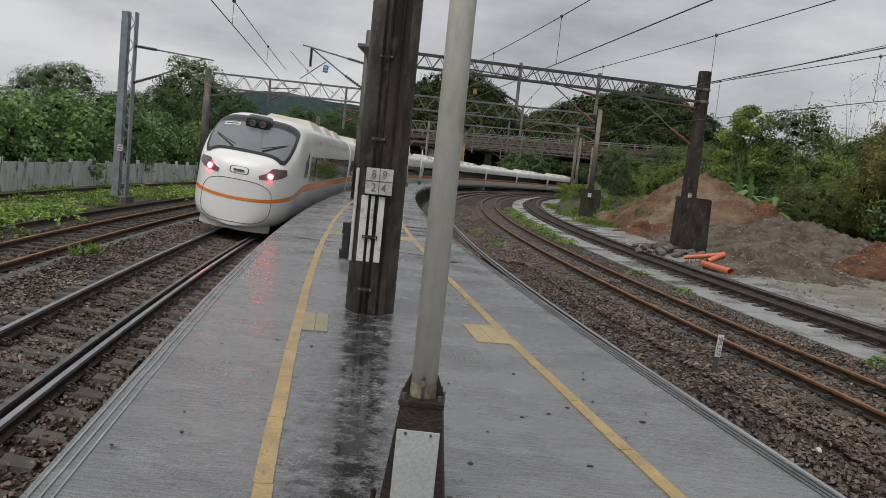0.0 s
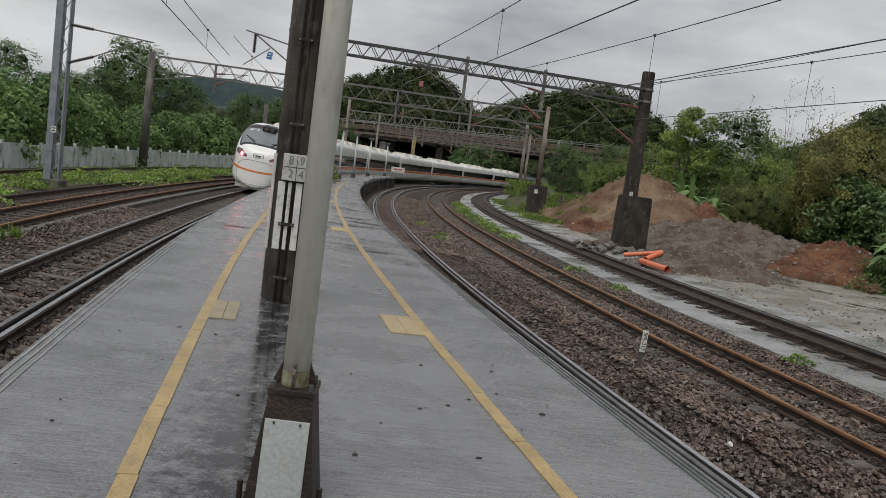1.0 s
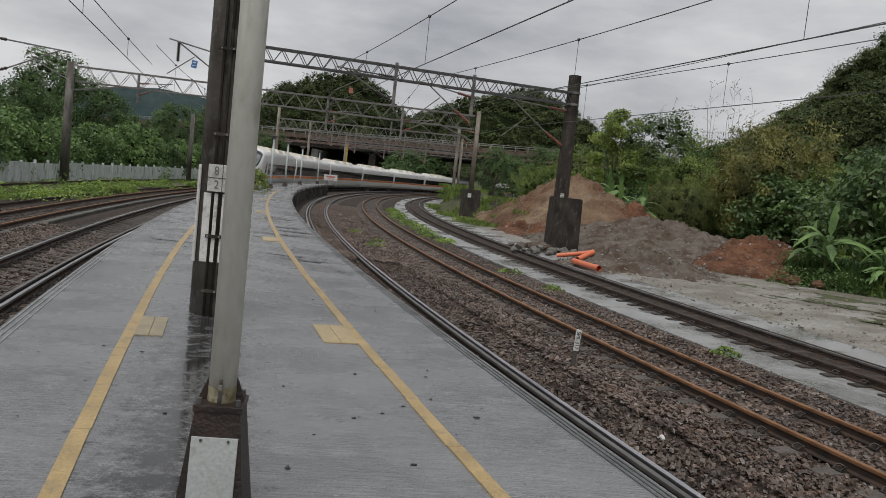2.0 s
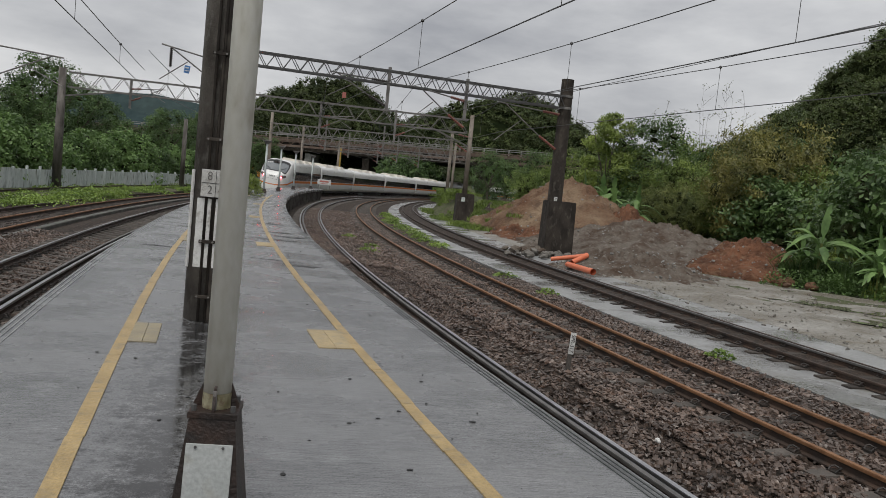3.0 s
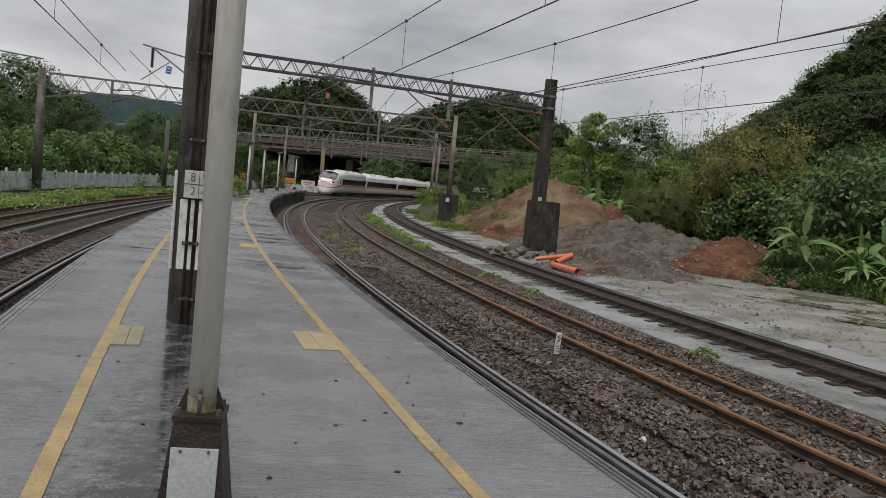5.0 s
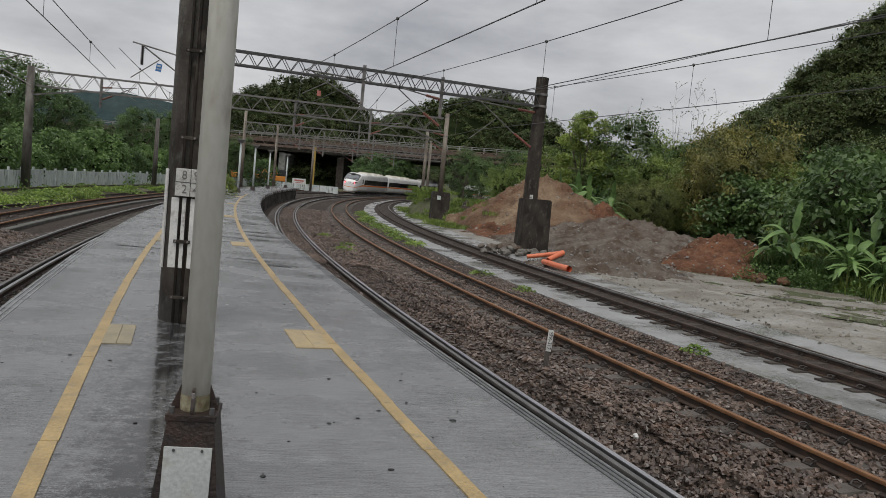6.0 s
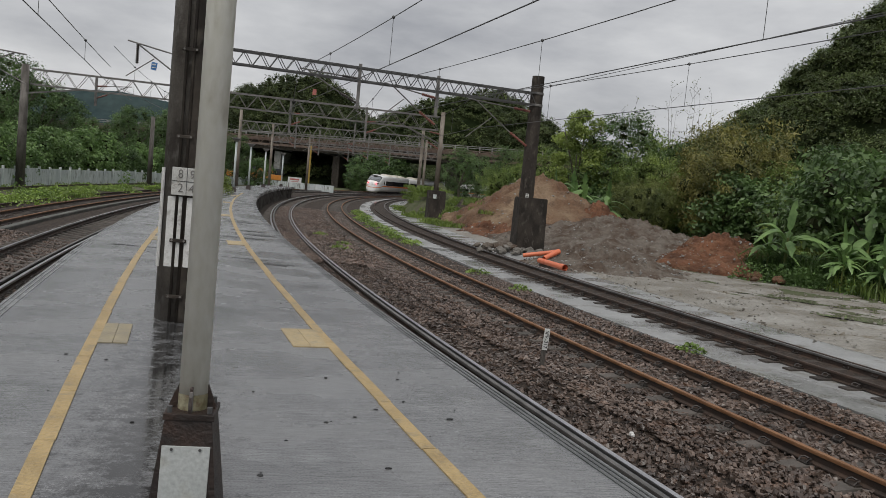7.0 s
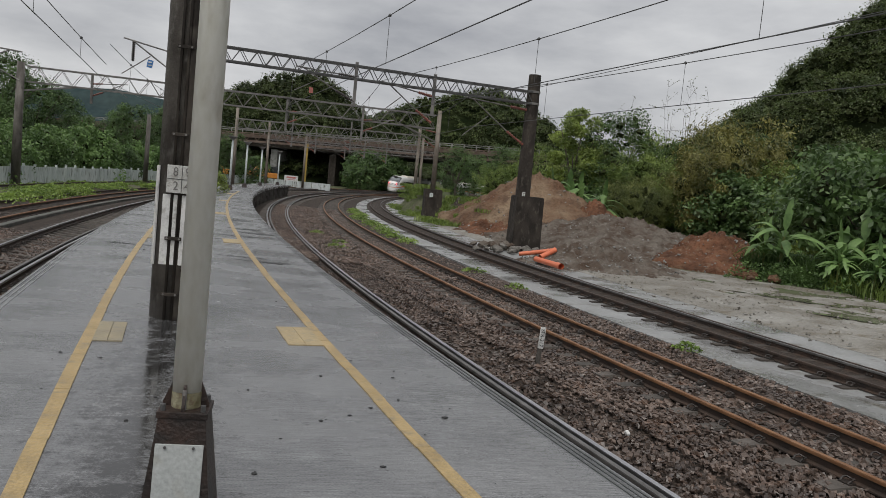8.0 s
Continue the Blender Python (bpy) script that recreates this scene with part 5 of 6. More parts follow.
def pipe(a, b, r, label):
    top = empty("plastic_pipe", (0, 0, 0), label, "pipe", "pipes on the soil")
    a, b = Vector(a), Vector(b)
    d = (b - a).normalized()
    bm = bmesh.new()
    tube(bm, a, b, r, seg=18, caps=False)
    tube(bm, a + d * .01, b - d * .01, r * .88, seg=18, caps=False)
    bmesh.ops.recalc_face_normals(bm, faces=bm.faces)
    part("pipe_wall", bm, M_PVC, top, smooth=True)
    bm = bmesh.new()
    tube(bm, b - d * .3, b, r * 1.1, seg=18, caps=False)
    part("socket", bm, M_PVC, top, smooth=True)
    return top


pipe((8.65, 28.6, -.90), (9.0, 26.6, -.92), .105, "orange plastic drain pipe lying on the soil")
pipe((8.75, 28.4, -.80), (9.4, 28.7, -.50), .095, "orange plastic drain pipe leaning on rubble")
pipe((8.4, 30.1, -.88), (9.7, 29.6, -.58), .085, "orange plastic drain pipe lying on rubble")


def rubble(name, c, spread, n, size, material, label, seed):
    rng = random.Random(seed)
    for i in range(n):
        bm = bmesh.new()
        bmesh.ops.create_icosphere(bm, subdivisions=2, radius=1)
        k = Vector((rng.uniform(0, 50), 0, 0))
        sc = Vector((rng.uniform(.7, 1.3), rng.uniform(.6, 1.1), rng.uniform(.45, .8))) * size * rng.uniform(.5, 1.2)
        for v in bm.verts:
            f = 1 + .35 * noise.noise(v.co * 1.3 + k)
            v.co = Vector((v.co.x * sc.x, v.co.y * sc.y, v.co.z * sc.z)) * f
        ob = tagged(part(name, bm, material), label, "rock", "rubble at the footing")
        ob.location = (c[0] + rng.gauss(0, spread), c[1] + rng.gauss(0, spread * .7), c[2] + rng.uniform(0, .12))
        ob.rotation_euler = (rng.uniform(-.4, .4), rng.uniform(-.4, .4), rng.uniform(0, 6))


rubble("rock", (9.0, 32.6, -.98), .7, 34, .19, M_ROCK, "grey-brown broken rock beside the footing", 4)
rubble("rock", (8.2, 34.2, -.95), .6, 12, .26, M_SOIL, "brown rock beside the footing", 5)
rubble("rock", (17.4, 28.2, -.95), .7, 5, .3, M_SOIL_TAN, "tan boulder beside the soil heap", 6)

# ---- left side fence ----
fence = empty("boundary_fence", label="stained white concrete panel fence behind the tracks", category="fence", kind="structure")
bm = bmesh.new()
block(bm, (0, 0, .62), (.06, 1.9, 1.5))
panel = bpy.data.meshes.new("fence_panel")
bm.to_mesh(panel)
bm.free()
panel.materials.append(M_FENCE)
bm = bmesh.new()
block(bm, (0, 0, .68), (.14, .14, 1.66), bevel=.01)
post = bpy.data.meshes.new("fence_post")
bm.to_mesh(post)
bm.free()
post.materials.append(M_FENCE)
rng = random.Random(8)
for i in range(62):
    y = 4 + i * 2.05
    p = arc(CL, 284.6, y)
    f, rt = along(CL, 284.6, y)
    m = Matrix.Translation((p.x, p.y, -1.28)) @ Matrix.Rotation(math.atan2(rt.y, rt.x), 4, "Z")
    for nm, me, dy in (("fence_panel", panel, 0), ("fence_post", post, 1.02)):
        o = new(nm, me)
        o.parent, o.matrix_local = fence, m @ Matrix.Translation((0, dy, rng.uniform(-.05, .05)))
far_fence = empty("site_fence", label="white site hoarding behind the platform end", category="fence", kind="structure")
for i in range(26):
    bm = bmesh.new()
    block(bm, (-34 + i * 1.45, 124, -.55), (1.4, .08, 1.1))
    part("fence_panel", bm, M_FENCE, far_fence)


# ---- road bridge ----
bridge = empty("road_bridge", label="long rust-brown and grey road bridge over the railway", category="bridge", kind="structure")
BA, BB = Vector((-75, 172, 0)), Vector((62, 122, 0))


def deck_piece(name, off, z_lo, z_hi, width, material, label=""):
    d = (BB - BA).normalized()
    s = Vector((-d.y, d.x, 0))
    bm = bmesh.new()
    vs = []
    for p, lift in ((BA, 0), (BB, 1.9)):
        q = p + s * off
        vs.append([bm.verts.new((q + s * e)[:2] + (z + lift,)) for e, z in ((-width / 2, z_lo), (width / 2, z_lo), (width / 2, z_hi), (-width / 2, z_hi))])
    a, b = vs
    bm.faces.new(a[::-1])
    bm.faces.new(b)
    for i in range(4):
        j = (i + 1) % 4
        bm.faces.new((a[i], a[j], b[j], b[i]))
    bmesh.ops.recalc_face_normals(bm, faces=bm.faces)
    return part(name, bm, material, bridge, label)


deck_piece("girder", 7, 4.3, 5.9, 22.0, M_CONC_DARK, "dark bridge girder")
deck_piece("deck_edge", -4.2, 5.75, 6.35, .5, M_RUSTSTEEL, "rust-brown deck edge")
deck_piece("pipe_rack", -4.8, 4.9, 5.2, .4, M_RUSTSTEEL)
bd = (BB - BA).normalized()
bs = Vector((-bd.y, bd.x, 0))
bm = bmesh.new()
n = 74
for i in range(n):
    t0, t1, tm = i / n, (i + 1) / n, (i + .5) / n
    a, b, m_ = (BA.lerp(BB, t) - bs * 4.9 for t in (t0, t1, tm))
    za, zb, zm = (1.9 * t for t in (t0, t1, tm))
    bar(bm, (a.x, a.y, 5.2 + za), (m_.x, m_.y, 6.5 + zm), .09)
    bar(bm, (m_.x, m_.y, 6.5 + zm), (b.x, b.y, 5.2 + zb), .09)
p, q = BA - bs * 4.9, BB - bs * 4.9
bar(bm, (p.x, p.y, 6.5), (q.x, q.y, 8.4), .14)
bar(bm, (p.x, p.y, 5.2), (q.x, q.y, 7.1), .14)
part("pipe_truss", bm, M_RUSTSTEEL, bridge, "rusty lattice pipe truss along the bridge")
for i in range(70):
    p = BA.lerp(BB, i / 69) - bs * 3.9
    bm = bmesh.new()
    block(bm, (p.x, p.y, 6.8 + 1.9 * i / 69), (.18, .18, 1.0))
    part("rail_post", bm, M_CONC_GREY, bridge)
bm = bmesh.new()
for z in (7.0, 7.3):
    p, q = BA - bs * 3.9, BB - bs * 3.9
    bar(bm, (p.x, p.y, z), (q.x, q.y, z + 1.9), .10)
part("hand_rail", bm, M_CONC_GREY, bridge)
for t in (.18, .36, .505, .58, .72, .86):
    p = BA.lerp(BB, t)
    bm = bmesh.new()
    block(bm, (p.x, p.y, 1.8), (1.3, 6.5, 6.4), Matrix.Rotation(math.atan2(bd.y, bd.x), 4, "Z"), .1)
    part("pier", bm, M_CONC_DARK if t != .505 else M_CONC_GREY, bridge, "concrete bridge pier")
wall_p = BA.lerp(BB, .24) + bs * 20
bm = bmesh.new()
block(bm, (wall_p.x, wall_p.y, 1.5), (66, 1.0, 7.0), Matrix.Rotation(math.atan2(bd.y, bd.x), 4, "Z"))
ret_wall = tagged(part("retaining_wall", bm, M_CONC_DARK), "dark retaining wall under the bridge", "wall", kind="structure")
FARTHER = Matrix.Translation((.08, .12, 1.52)) @ Matrix.Diagonal((1.3, 1.3, 1.3, 1)) @ Matrix.Translation((-.08, -.12, -1.52))
bridge.matrix_basis = FARTHER
ret_wall.matrix_basis = FARTHER


def platform_lamp(x, y, h=3.05):
    top = empty("platform_lamp", (x, y, 0), "slim grey lamp post with a flat cap on the platform", "lamp post", "lamps at the platform end")
    bm = bmesh.new()
    tube(bm, (0, 0, 0), (0, 0, h), .07, .06, seg=12)
    part("post", bm, M_FENCE, top, smooth=True)
    bm = bmesh.new()
    frustum(bm, (.36, .36), (.24, .24), 0, .28)
    part("foot", bm, M_RUST, top)
    bm = bmesh.new()
    frustum(bm, (.20, .20), (.42, .42), h, h + .16)
    block(bm, (0, 0, h + .19), (.5, .5, .06), bevel=.015)
    part("lamp_head", bm, M_STEEL, top)
    return top


for x, y in ((-1.83, 12.2), (-4.85, 49.8), (-4.66, 58.4), (-4.24, 68.5), (-3.2, 78.5)):
    platform_lamp(x, y)
yp = empty("yellow_post", (-1.1, 126, 0), "tall yellow-painted signal post beyond the platform", "post")
bm = bmesh.new()
block(bm, (0, 0, 2.4), (.42, .42, 7.4), bevel=.03)
part("shaft", bm, M_POLE_Y, yp)
bm = bmesh.new()
block(bm, (-2.0, 80.8, .75), (1.35, .06, .55), bevel=.01)
board = tagged(part("station_board", bm, M_WHITE), "white station board at the platform end", "sign")
bm = bmesh.new()
block(bm, (0, -.035, .07), (.9, .008, .16))
block(bm, (0, -.035, -.14), (.7, .008, .05))
marks = part("lettering_bars", bm, M_REDSIGN, board)
marks.location = (-2.0, 80.8, .75)
for x in (-2.55, -1.45):
    bm = bmesh.new()
    block(bm, (x, 80.85, .35), (.08, .08, .75))
    part("leg", bm, M_STEEL, board)


def digger(x, y, turn):
    top = empty("construction_machine", (x, y, -1.0), "orange construction machine parked under the bridge", "machine", "machines under the bridge")
    top.rotation_euler = (0, 0, radians(turn))
    bm = bmesh.new()
    block(bm, (0, 0, 1.3), (2.6, 1.8, .9), bevel=.12)
    part("body", bm, M_MACHINE, top)
    bm = bmesh.new()
    block(bm, (.6, 0, 2.3), (1.2, 1.5, 1.2), bevel=.1)
    part("cab", bm, M_GLASS, top)
    for s in (-.7, .7):
        bm = bmesh.new()
        block(bm, (0, s, .45), (3.0, .5, .8), bevel=.25)
        part("crawler", bm, M_UNDER, top)
    bm = bmesh.new()
    bar(bm, (-1.0, 0, 1.6), (-2.6, 0, 2.6), .25)
    bar(bm, (-2.6, 0, 2.6), (-3.4, 0, 1.2), .2)
    part("boom", bm, M_MACHINE, top)


for x, y, t in ((-14.2, 144, 10), (-10.4, 146, 170), (-7.2, 142, 20), (-19, 146, 30)):
    digger(x, y, t)


# ---- plants ----
def leaves(points, normals, size, rng, aspect=.5, droop=.0):
    """Four-cornered leaves at points."""
    n = len(points)
    d = rng.normal(size=(n, 3))
    d[:, 2] -= droop
    d -= normals * (d * normals).sum(1, keepdims=True) * .5
    d /= np.linalg.norm(d, axis=1, keepdims=True)
    side = np.cross(d, normals + rng.normal(size=(n, 3)) * .5)
    side /= np.linalg.norm(side, axis=1, keepdims=True) + 1e-6
    s = (size * rng.uniform(.6, 1.35, n))[:, None]
    a = points - d * s * .5
    b = points + side * s * aspect * .5
    c = points + d * s * .5
    e = points - side * s * aspect * .5
    return np.stack([a, b, c, e], 1).reshape(-1, 3)


def sprays(clumps, per, rng, tuft=4, up=.45):
    """Leaves in small tufts on the outside of each clump, more of them above; gives places and outward directions."""
    pts, nor = [], []
    for c, r in clumps:
        m = max(2, per // tuft)
        v = rng.normal(size=(m, 3))
        v[:, 2] += up
        v /= np.linalg.norm(v, axis=1, keepdims=True)
        k = rng.uniform(.72, 1.06, (m, 1))
        r = np.array(r)
        q = np.array(c) + v * r * k
        off = rng.normal(size=(m, tuft, 3)) * (r * .17)
        pts.append((q[:, None] + off).reshape(-1, 3))
        nn = (v[:, None] + off / r * 2.2 + np.array((0, 0, .55))).reshape(-1, 3)
        nor.append(nn / np.linalg.norm(nn, axis=1, keepdims=True))
    return np.concatenate(pts), np.concatenate(nor)


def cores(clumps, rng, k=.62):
    """The dense inside of each clump of leaves: an uneven six-sided lump, with the crown's inner shade in its dark
    colour.
    """
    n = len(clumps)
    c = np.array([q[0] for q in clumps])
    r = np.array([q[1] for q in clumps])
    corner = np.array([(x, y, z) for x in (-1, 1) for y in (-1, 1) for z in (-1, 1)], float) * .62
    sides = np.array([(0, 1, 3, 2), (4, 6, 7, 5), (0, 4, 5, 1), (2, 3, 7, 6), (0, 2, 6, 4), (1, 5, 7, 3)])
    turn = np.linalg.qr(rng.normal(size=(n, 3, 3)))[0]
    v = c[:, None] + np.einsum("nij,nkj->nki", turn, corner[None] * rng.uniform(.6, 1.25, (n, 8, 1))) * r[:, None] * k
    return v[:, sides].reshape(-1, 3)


def tree(name, h, spread, seed, leaf, material, n_clump, per, label, trunk_h=.45, aspect=.5, airy=1.0, low=.25, solid=.2):
    rng = np.random.default_rng(seed)
    top = empty(name, (0, 0, 0), label, "tree" if h > 4 else "bush")
    bm = bmesh.new()
    r0 = .028 * h
    tips = []
    tube(bm, (0, 0, -.3), (.02 * h, 0, trunk_h * h), r0, r0 * .6, seg=9)
    for i in range(7):
        a = i * 2.4 + rng.random()
        z0 = h * trunk_h * rng.uniform(.55, 1.0)
        tip = (math.cos(a) * spread * rng.uniform(.45, .8), math.sin(a) * spread * rng.uniform(.45, .8), h * rng.uniform(.6, .88))
        tube(bm, (.02 * h * z0 / (trunk_h * h), 0, z0), tip, r0 * .42, r0 * .12, seg=6)
        tips.append(tip)
    part("trunk", bm, M_BARK, top)
    clumps = []
    lobes = max(9, int(n_clump * .36))
    for i in range(lobes):
        a = i * 2.4 + rng.uniform(-.5, .5)
        t = low + (1 - low) * ((i + rng.random()) / lobes) ** .85
        rad = spread * math.sqrt(max(.03, 1 - ((t - .50) / .56) ** 2)) * rng.uniform(.45, .95)
        s = spread * rng.uniform(.22, .42) * airy
        clumps.append(((math.cos(a) * rad, math.sin(a) * rad, h * t - s * .4), (s, s, s * .72)))
    p, nrm = sprays(clumps, int(per * 4.4), rng)
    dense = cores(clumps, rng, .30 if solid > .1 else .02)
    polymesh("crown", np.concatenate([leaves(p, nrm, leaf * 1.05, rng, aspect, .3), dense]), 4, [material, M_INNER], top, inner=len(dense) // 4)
    return top


def bamboo(seed, h, spread, material, label, n=40, tufts=19):
    rng = np.random.default_rng(seed)
    top = empty("bamboo_clump", (0, 0, 0), label, "bamboo", "bamboo along the bank")
    bm = bmesh.new()
    pts, nor, lumps = [], [], []
    for i in range(n):
        a, b = i * 2.4 + rng.uniform(-.4, .4), rng.random() ** .5
        x0, y0 = math.cos(a) * b * spread * .3, math.sin(a) * b * spread * .3
        hh = h * (1.02 - .45 * b * rng.random())
        prev = Vector((x0, y0, -.2))
        line_ = []
        for k in range(1, 8):
            t = k / 7
            bend = spread * .8 * b * t ** 2
            q = Vector((x0 + math.cos(a) * bend, y0 + math.sin(a) * bend, hh * (t - .22 * b * t ** 4)))
            tube(bm, prev, q, .03 * (1.1 - t), .03 * (1.0 - t) + .004, seg=5, caps=False)
            prev = q
            line_.append(q)
        for k in range(tufts):
            t = rng.uniform(.12, 1.0) * 6
            q = line_[int(t)].lerp(line_[min(6, int(t) + 1)], t % 1)
            out = Vector((math.cos(a), math.sin(a), 0)) * b + Vector(rng.normal(size=3)) * .5
            c = np.array(q + out * .34 * (1.25 - t / 8) - Vector((0, 0, .12)))
            m = 22
            off = rng.normal(size=(m, 3)) * np.array((.21, .21, .13))
            pts.append(c + off)
            nn = off * 2.0 + np.array((out.x * .8, out.y * .8, .75))
            nor.append(nn / np.linalg.norm(nn, axis=1, keepdims=True))
        if i % 3 == 0:
            lumps.append((tuple(line_[4]), (spread * .27, spread * .27, h * .13)))
            lumps.append((tuple(line_[2]), (spread * .30, spread * .30, h * .14)))
    part("stalk", bm, M_LEAF_D, top)
    p, nrm = np.concatenate(pts), np.concatenate(nor)
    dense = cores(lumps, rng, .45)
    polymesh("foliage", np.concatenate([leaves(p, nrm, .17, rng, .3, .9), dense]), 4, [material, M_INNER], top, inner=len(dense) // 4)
    return top


def banana(seed, h, label):
    rng = np.random.default_rng(seed)
    top = empty("banana_plant", (0, 0, 0), label, "banana plant", "banana plants by the track")
    for k in range(3):
        ox, oy = rng.normal(size=2) * (.5 if k else .05)
        hh = h * (1.0, .72, .55)[k]
        st = hh * .46
        bm = bmesh.new()
        tube(bm, (ox, oy, -.2), (ox * 1.15, oy * 1.15, st), .085 * hh / 4, .05 * hh / 4, seg=10)
        part("stem", bm, M_LEAF_D, top)
        for i in range(11 - k):
            a = i * 2.399 + rng.uniform(-.4, .4)
            L = hh * rng.uniform(.42, .58)
            up = 1.5 if i == 0 else rng.uniform(.5, 1.25)
            sag = .15 if i == 0 else rng.uniform(.6, 1.15)
            verts, faces = [], []
            dirx, diry = math.cos(a), math.sin(a)
            n = 14
            z0 = st * rng.uniform(.82, 1.0) if i < 6 else st * rng.uniform(.5, .8)
            fold = rng.uniform(.15, .6)
            for q in range(n + 1):
                t = q / n
                d = L * (t * math.cos(up) + .28 * sag * t * t)
                z = z0 + L * (t * math.sin(up) - sag * t ** 2.3)
                w = .02 if t < .14 else L * .095 * math.sin(math.pi * min(1, (t - .14) / .86 * .94 + .06)) ** .6
                cx, cy = ox * 1.15 + dirx * d, oy * 1.15 + diry * d
                for e in (-1, 0, 1):
                    f = (rng.uniform(.35, 1.1) if rng.random() < .4 else 1) if e else 1
                    verts.append((cx - diry * w * e * f, cy + dirx * w * e * f, z - abs(e) * w * fold))
            for q in range(n):
                for e in (0, 1):
                    o = q * 3 + e
                    faces.append((o, o + 1, o + 4, o + 3))
            raw("leaf", verts, faces, M_BANANA, top, smooth=True)
    return top


def place(ob, x, y, z, turn, s):
    return copy_thing(ob, Matrix.Translation((x, y, z)) @ Matrix.Rotation(turn, 4, "Z") @ Matrix.Diagonal((s, s, s, 1)))


def first(ob, x, y, z, turn, s):
    ob.matrix_basis = Matrix.Translation((x, y, z)) @ Matrix.Rotation(turn, 4, "Z") @ Matrix.Diagonal((s, s, s, 1))
    return ob


T_BROAD = tree("tree", 8.5, 3.6, 11, .2, M_LEAF_A, 95, 60, "leafy mid-green tree behind the fence")
T_DARK = tree("tree", 10.5, 3.8, 12, .21, M_LEAF_B, 105, 58, "tall dark-green tree behind the tracks")
T_LIGHT = tree("tree", 8.0, 2.0, 13, .16, M_LEAF_C, 48, 150, "tree with light yellow-green sparse crown", airy=.85, low=.4, solid=.01)
T_BUSH = tree("bush", 3.2, 2.3, 14, .19, M_LEAF_A, 75, 60, "dense green bush on the bank", trunk_h=.3, low=.05)
T_BUSHD = tree("bush", 3.4, 2.4, 15, .20, M_LEAF_B, 75, 60, "dense dark green bush on the bank", trunk_h=.3, low=.05)
T_BUSHY = tree("bush", 2.6, 2.0, 16, .17, M_LEAF_C, 60, 68, "yellow-green leafy bush by the track", trunk_h=.3, low=.05)
L_BROAD = tree("tree", 8.5, 3.7, 41, .22, M_LEAF_B, 85, 56, "leafy dark-green tree behind the fence")
L_DARK = tree("tree", 10.5, 3.8, 42, .20, M_LEAF_B, 85, 92, "tall dark-green tree behind the fence")
L_OLIVE = tree("tree", 8.0, 3.4, 43, .28, M_LEAF_D, 70, 60, "olive-green feathery tree behind the fence", aspect=.3)
L_BUSH = tree("bush", 3.3, 2.4, 44, .17, M_LEAF_G, 60, 66, "bright green bush along the fence", trunk_h=.3, low=.05, aspect=.7)
L_BUSHD = tree("bush", 3.4, 2.4, 45, .17, M_LEAF_B, 60, 66, "broad-leaved dark green bush along the fence", trunk_h=.3, low=.05, aspect=.7)
L_BUSHY = tree("bush", 3.4, 2.2, 46, .16, M_LEAF_C, 55, 78, "yellow-green bush along the fence", trunk_h=.3, low=.05)
B_A = bamboo(21, 8.0, 2.8, M_LEAF_D, "olive-green bamboo clump on the bank")
B_B = bamboo(22, 6.8, 2.6, M_LEAF_A, "green bamboo clump on the bank")
B_Y = bamboo(23, 6.2, 2.3, M_LEAF_Y, "golden-olive bamboo clump on the bank")
BAN = banana(31, 4.7, "banana plant with broad arching leaves")
BAN2 = banana(32, 5.2, "banana plant with broad arching leaves")


def bare_tree(seed, h, label):
    """A slim tree of thin upright stems with a few small leaves near the tips."""
    rng = np.random.default_rng(seed)
    top = empty("bare_tree", (0, 0, 0), label, "tree", "thin trees above the bank")
    bm = bmesh.new()
    pts = []
    for i in range(4):
        a = i * 2.4
        hh = h * rng.uniform(.78, 1.0)
        prev = Vector((math.cos(a) * .15, math.sin(a) * .15, -.3))
        for k in range(1, 8):
            t = k / 7
            w = .10 + .85 * t * (.5 + .5 * (i % 3) / 2)
            q = Vector((math.cos(a) * w + rng.normal() * .07, math.sin(a) * w + rng.normal() * .07, hh * t))
            tube(bm, prev, q, .035 * (1.08 - t), .035 * (.94 - t) + .006, seg=5, caps=False)
            if t > .55:
                for side in range(2):
                    e = q + Vector((rng.normal() * .35, rng.normal() * .35, rng.uniform(.1, .6)))
                    tube(bm, q, e, .008, .004, seg=4, caps=False)
                    pts += [np.array(q.lerp(e, f)) + rng.normal(size=3) * .06 for f in (.5, .7, .85, 1.0)]
            prev = q
    part("branching_stem", bm, M_BARK, top)
    p = np.array(pts)
    nrm = rng.normal(size=p.shape) + np.array((0, 0, .6))
    nrm /= np.linalg.norm(nrm, axis=1, keepdims=True)
    polymesh("foliage", leaves(p, nrm, .11, rng, .5, .2), 4, M_LEAF_D, top)
    return top


T_BARE = bare_tree(17, 9.0, "thin nearly bare tree above the bank")

rng = random.Random(77)
used = set()


def put(ob, x, y, z, s):
    t = rng.uniform(0, 6.28)
    if ob.name in used:
        return place(ob, x, y, z, t, s)
    used.add(ob.name)
    return first(ob, x, y, z, t, s)


# left bank behind the fence
for i in range(27):
    y = 22 + i * 3.3 + rng.uniform(-1, 1)
    p = arc(CL, 286.8 + rng.uniform(0, 2.0), y)
    put(rng.choice((L_BUSH, L_BUSHD, L_BUSHY, L_BUSH)), p.x, p.y, -1.1, rng.uniform(.8, 1.25))
for i in range(18):
    y = 22 + i * 5.4 + rng.uniform(-1.5, 1.5)
    p = arc(CL, 291.5 + rng.uniform(0, 5), y)
    put(rng.choice((L_BROAD, L_DARK, L_BROAD, L_OLIVE)), p.x, p.y, -1.2, rng.uniform(.62, .8) if y < 62 else rng.uniform(.8, 1.0))
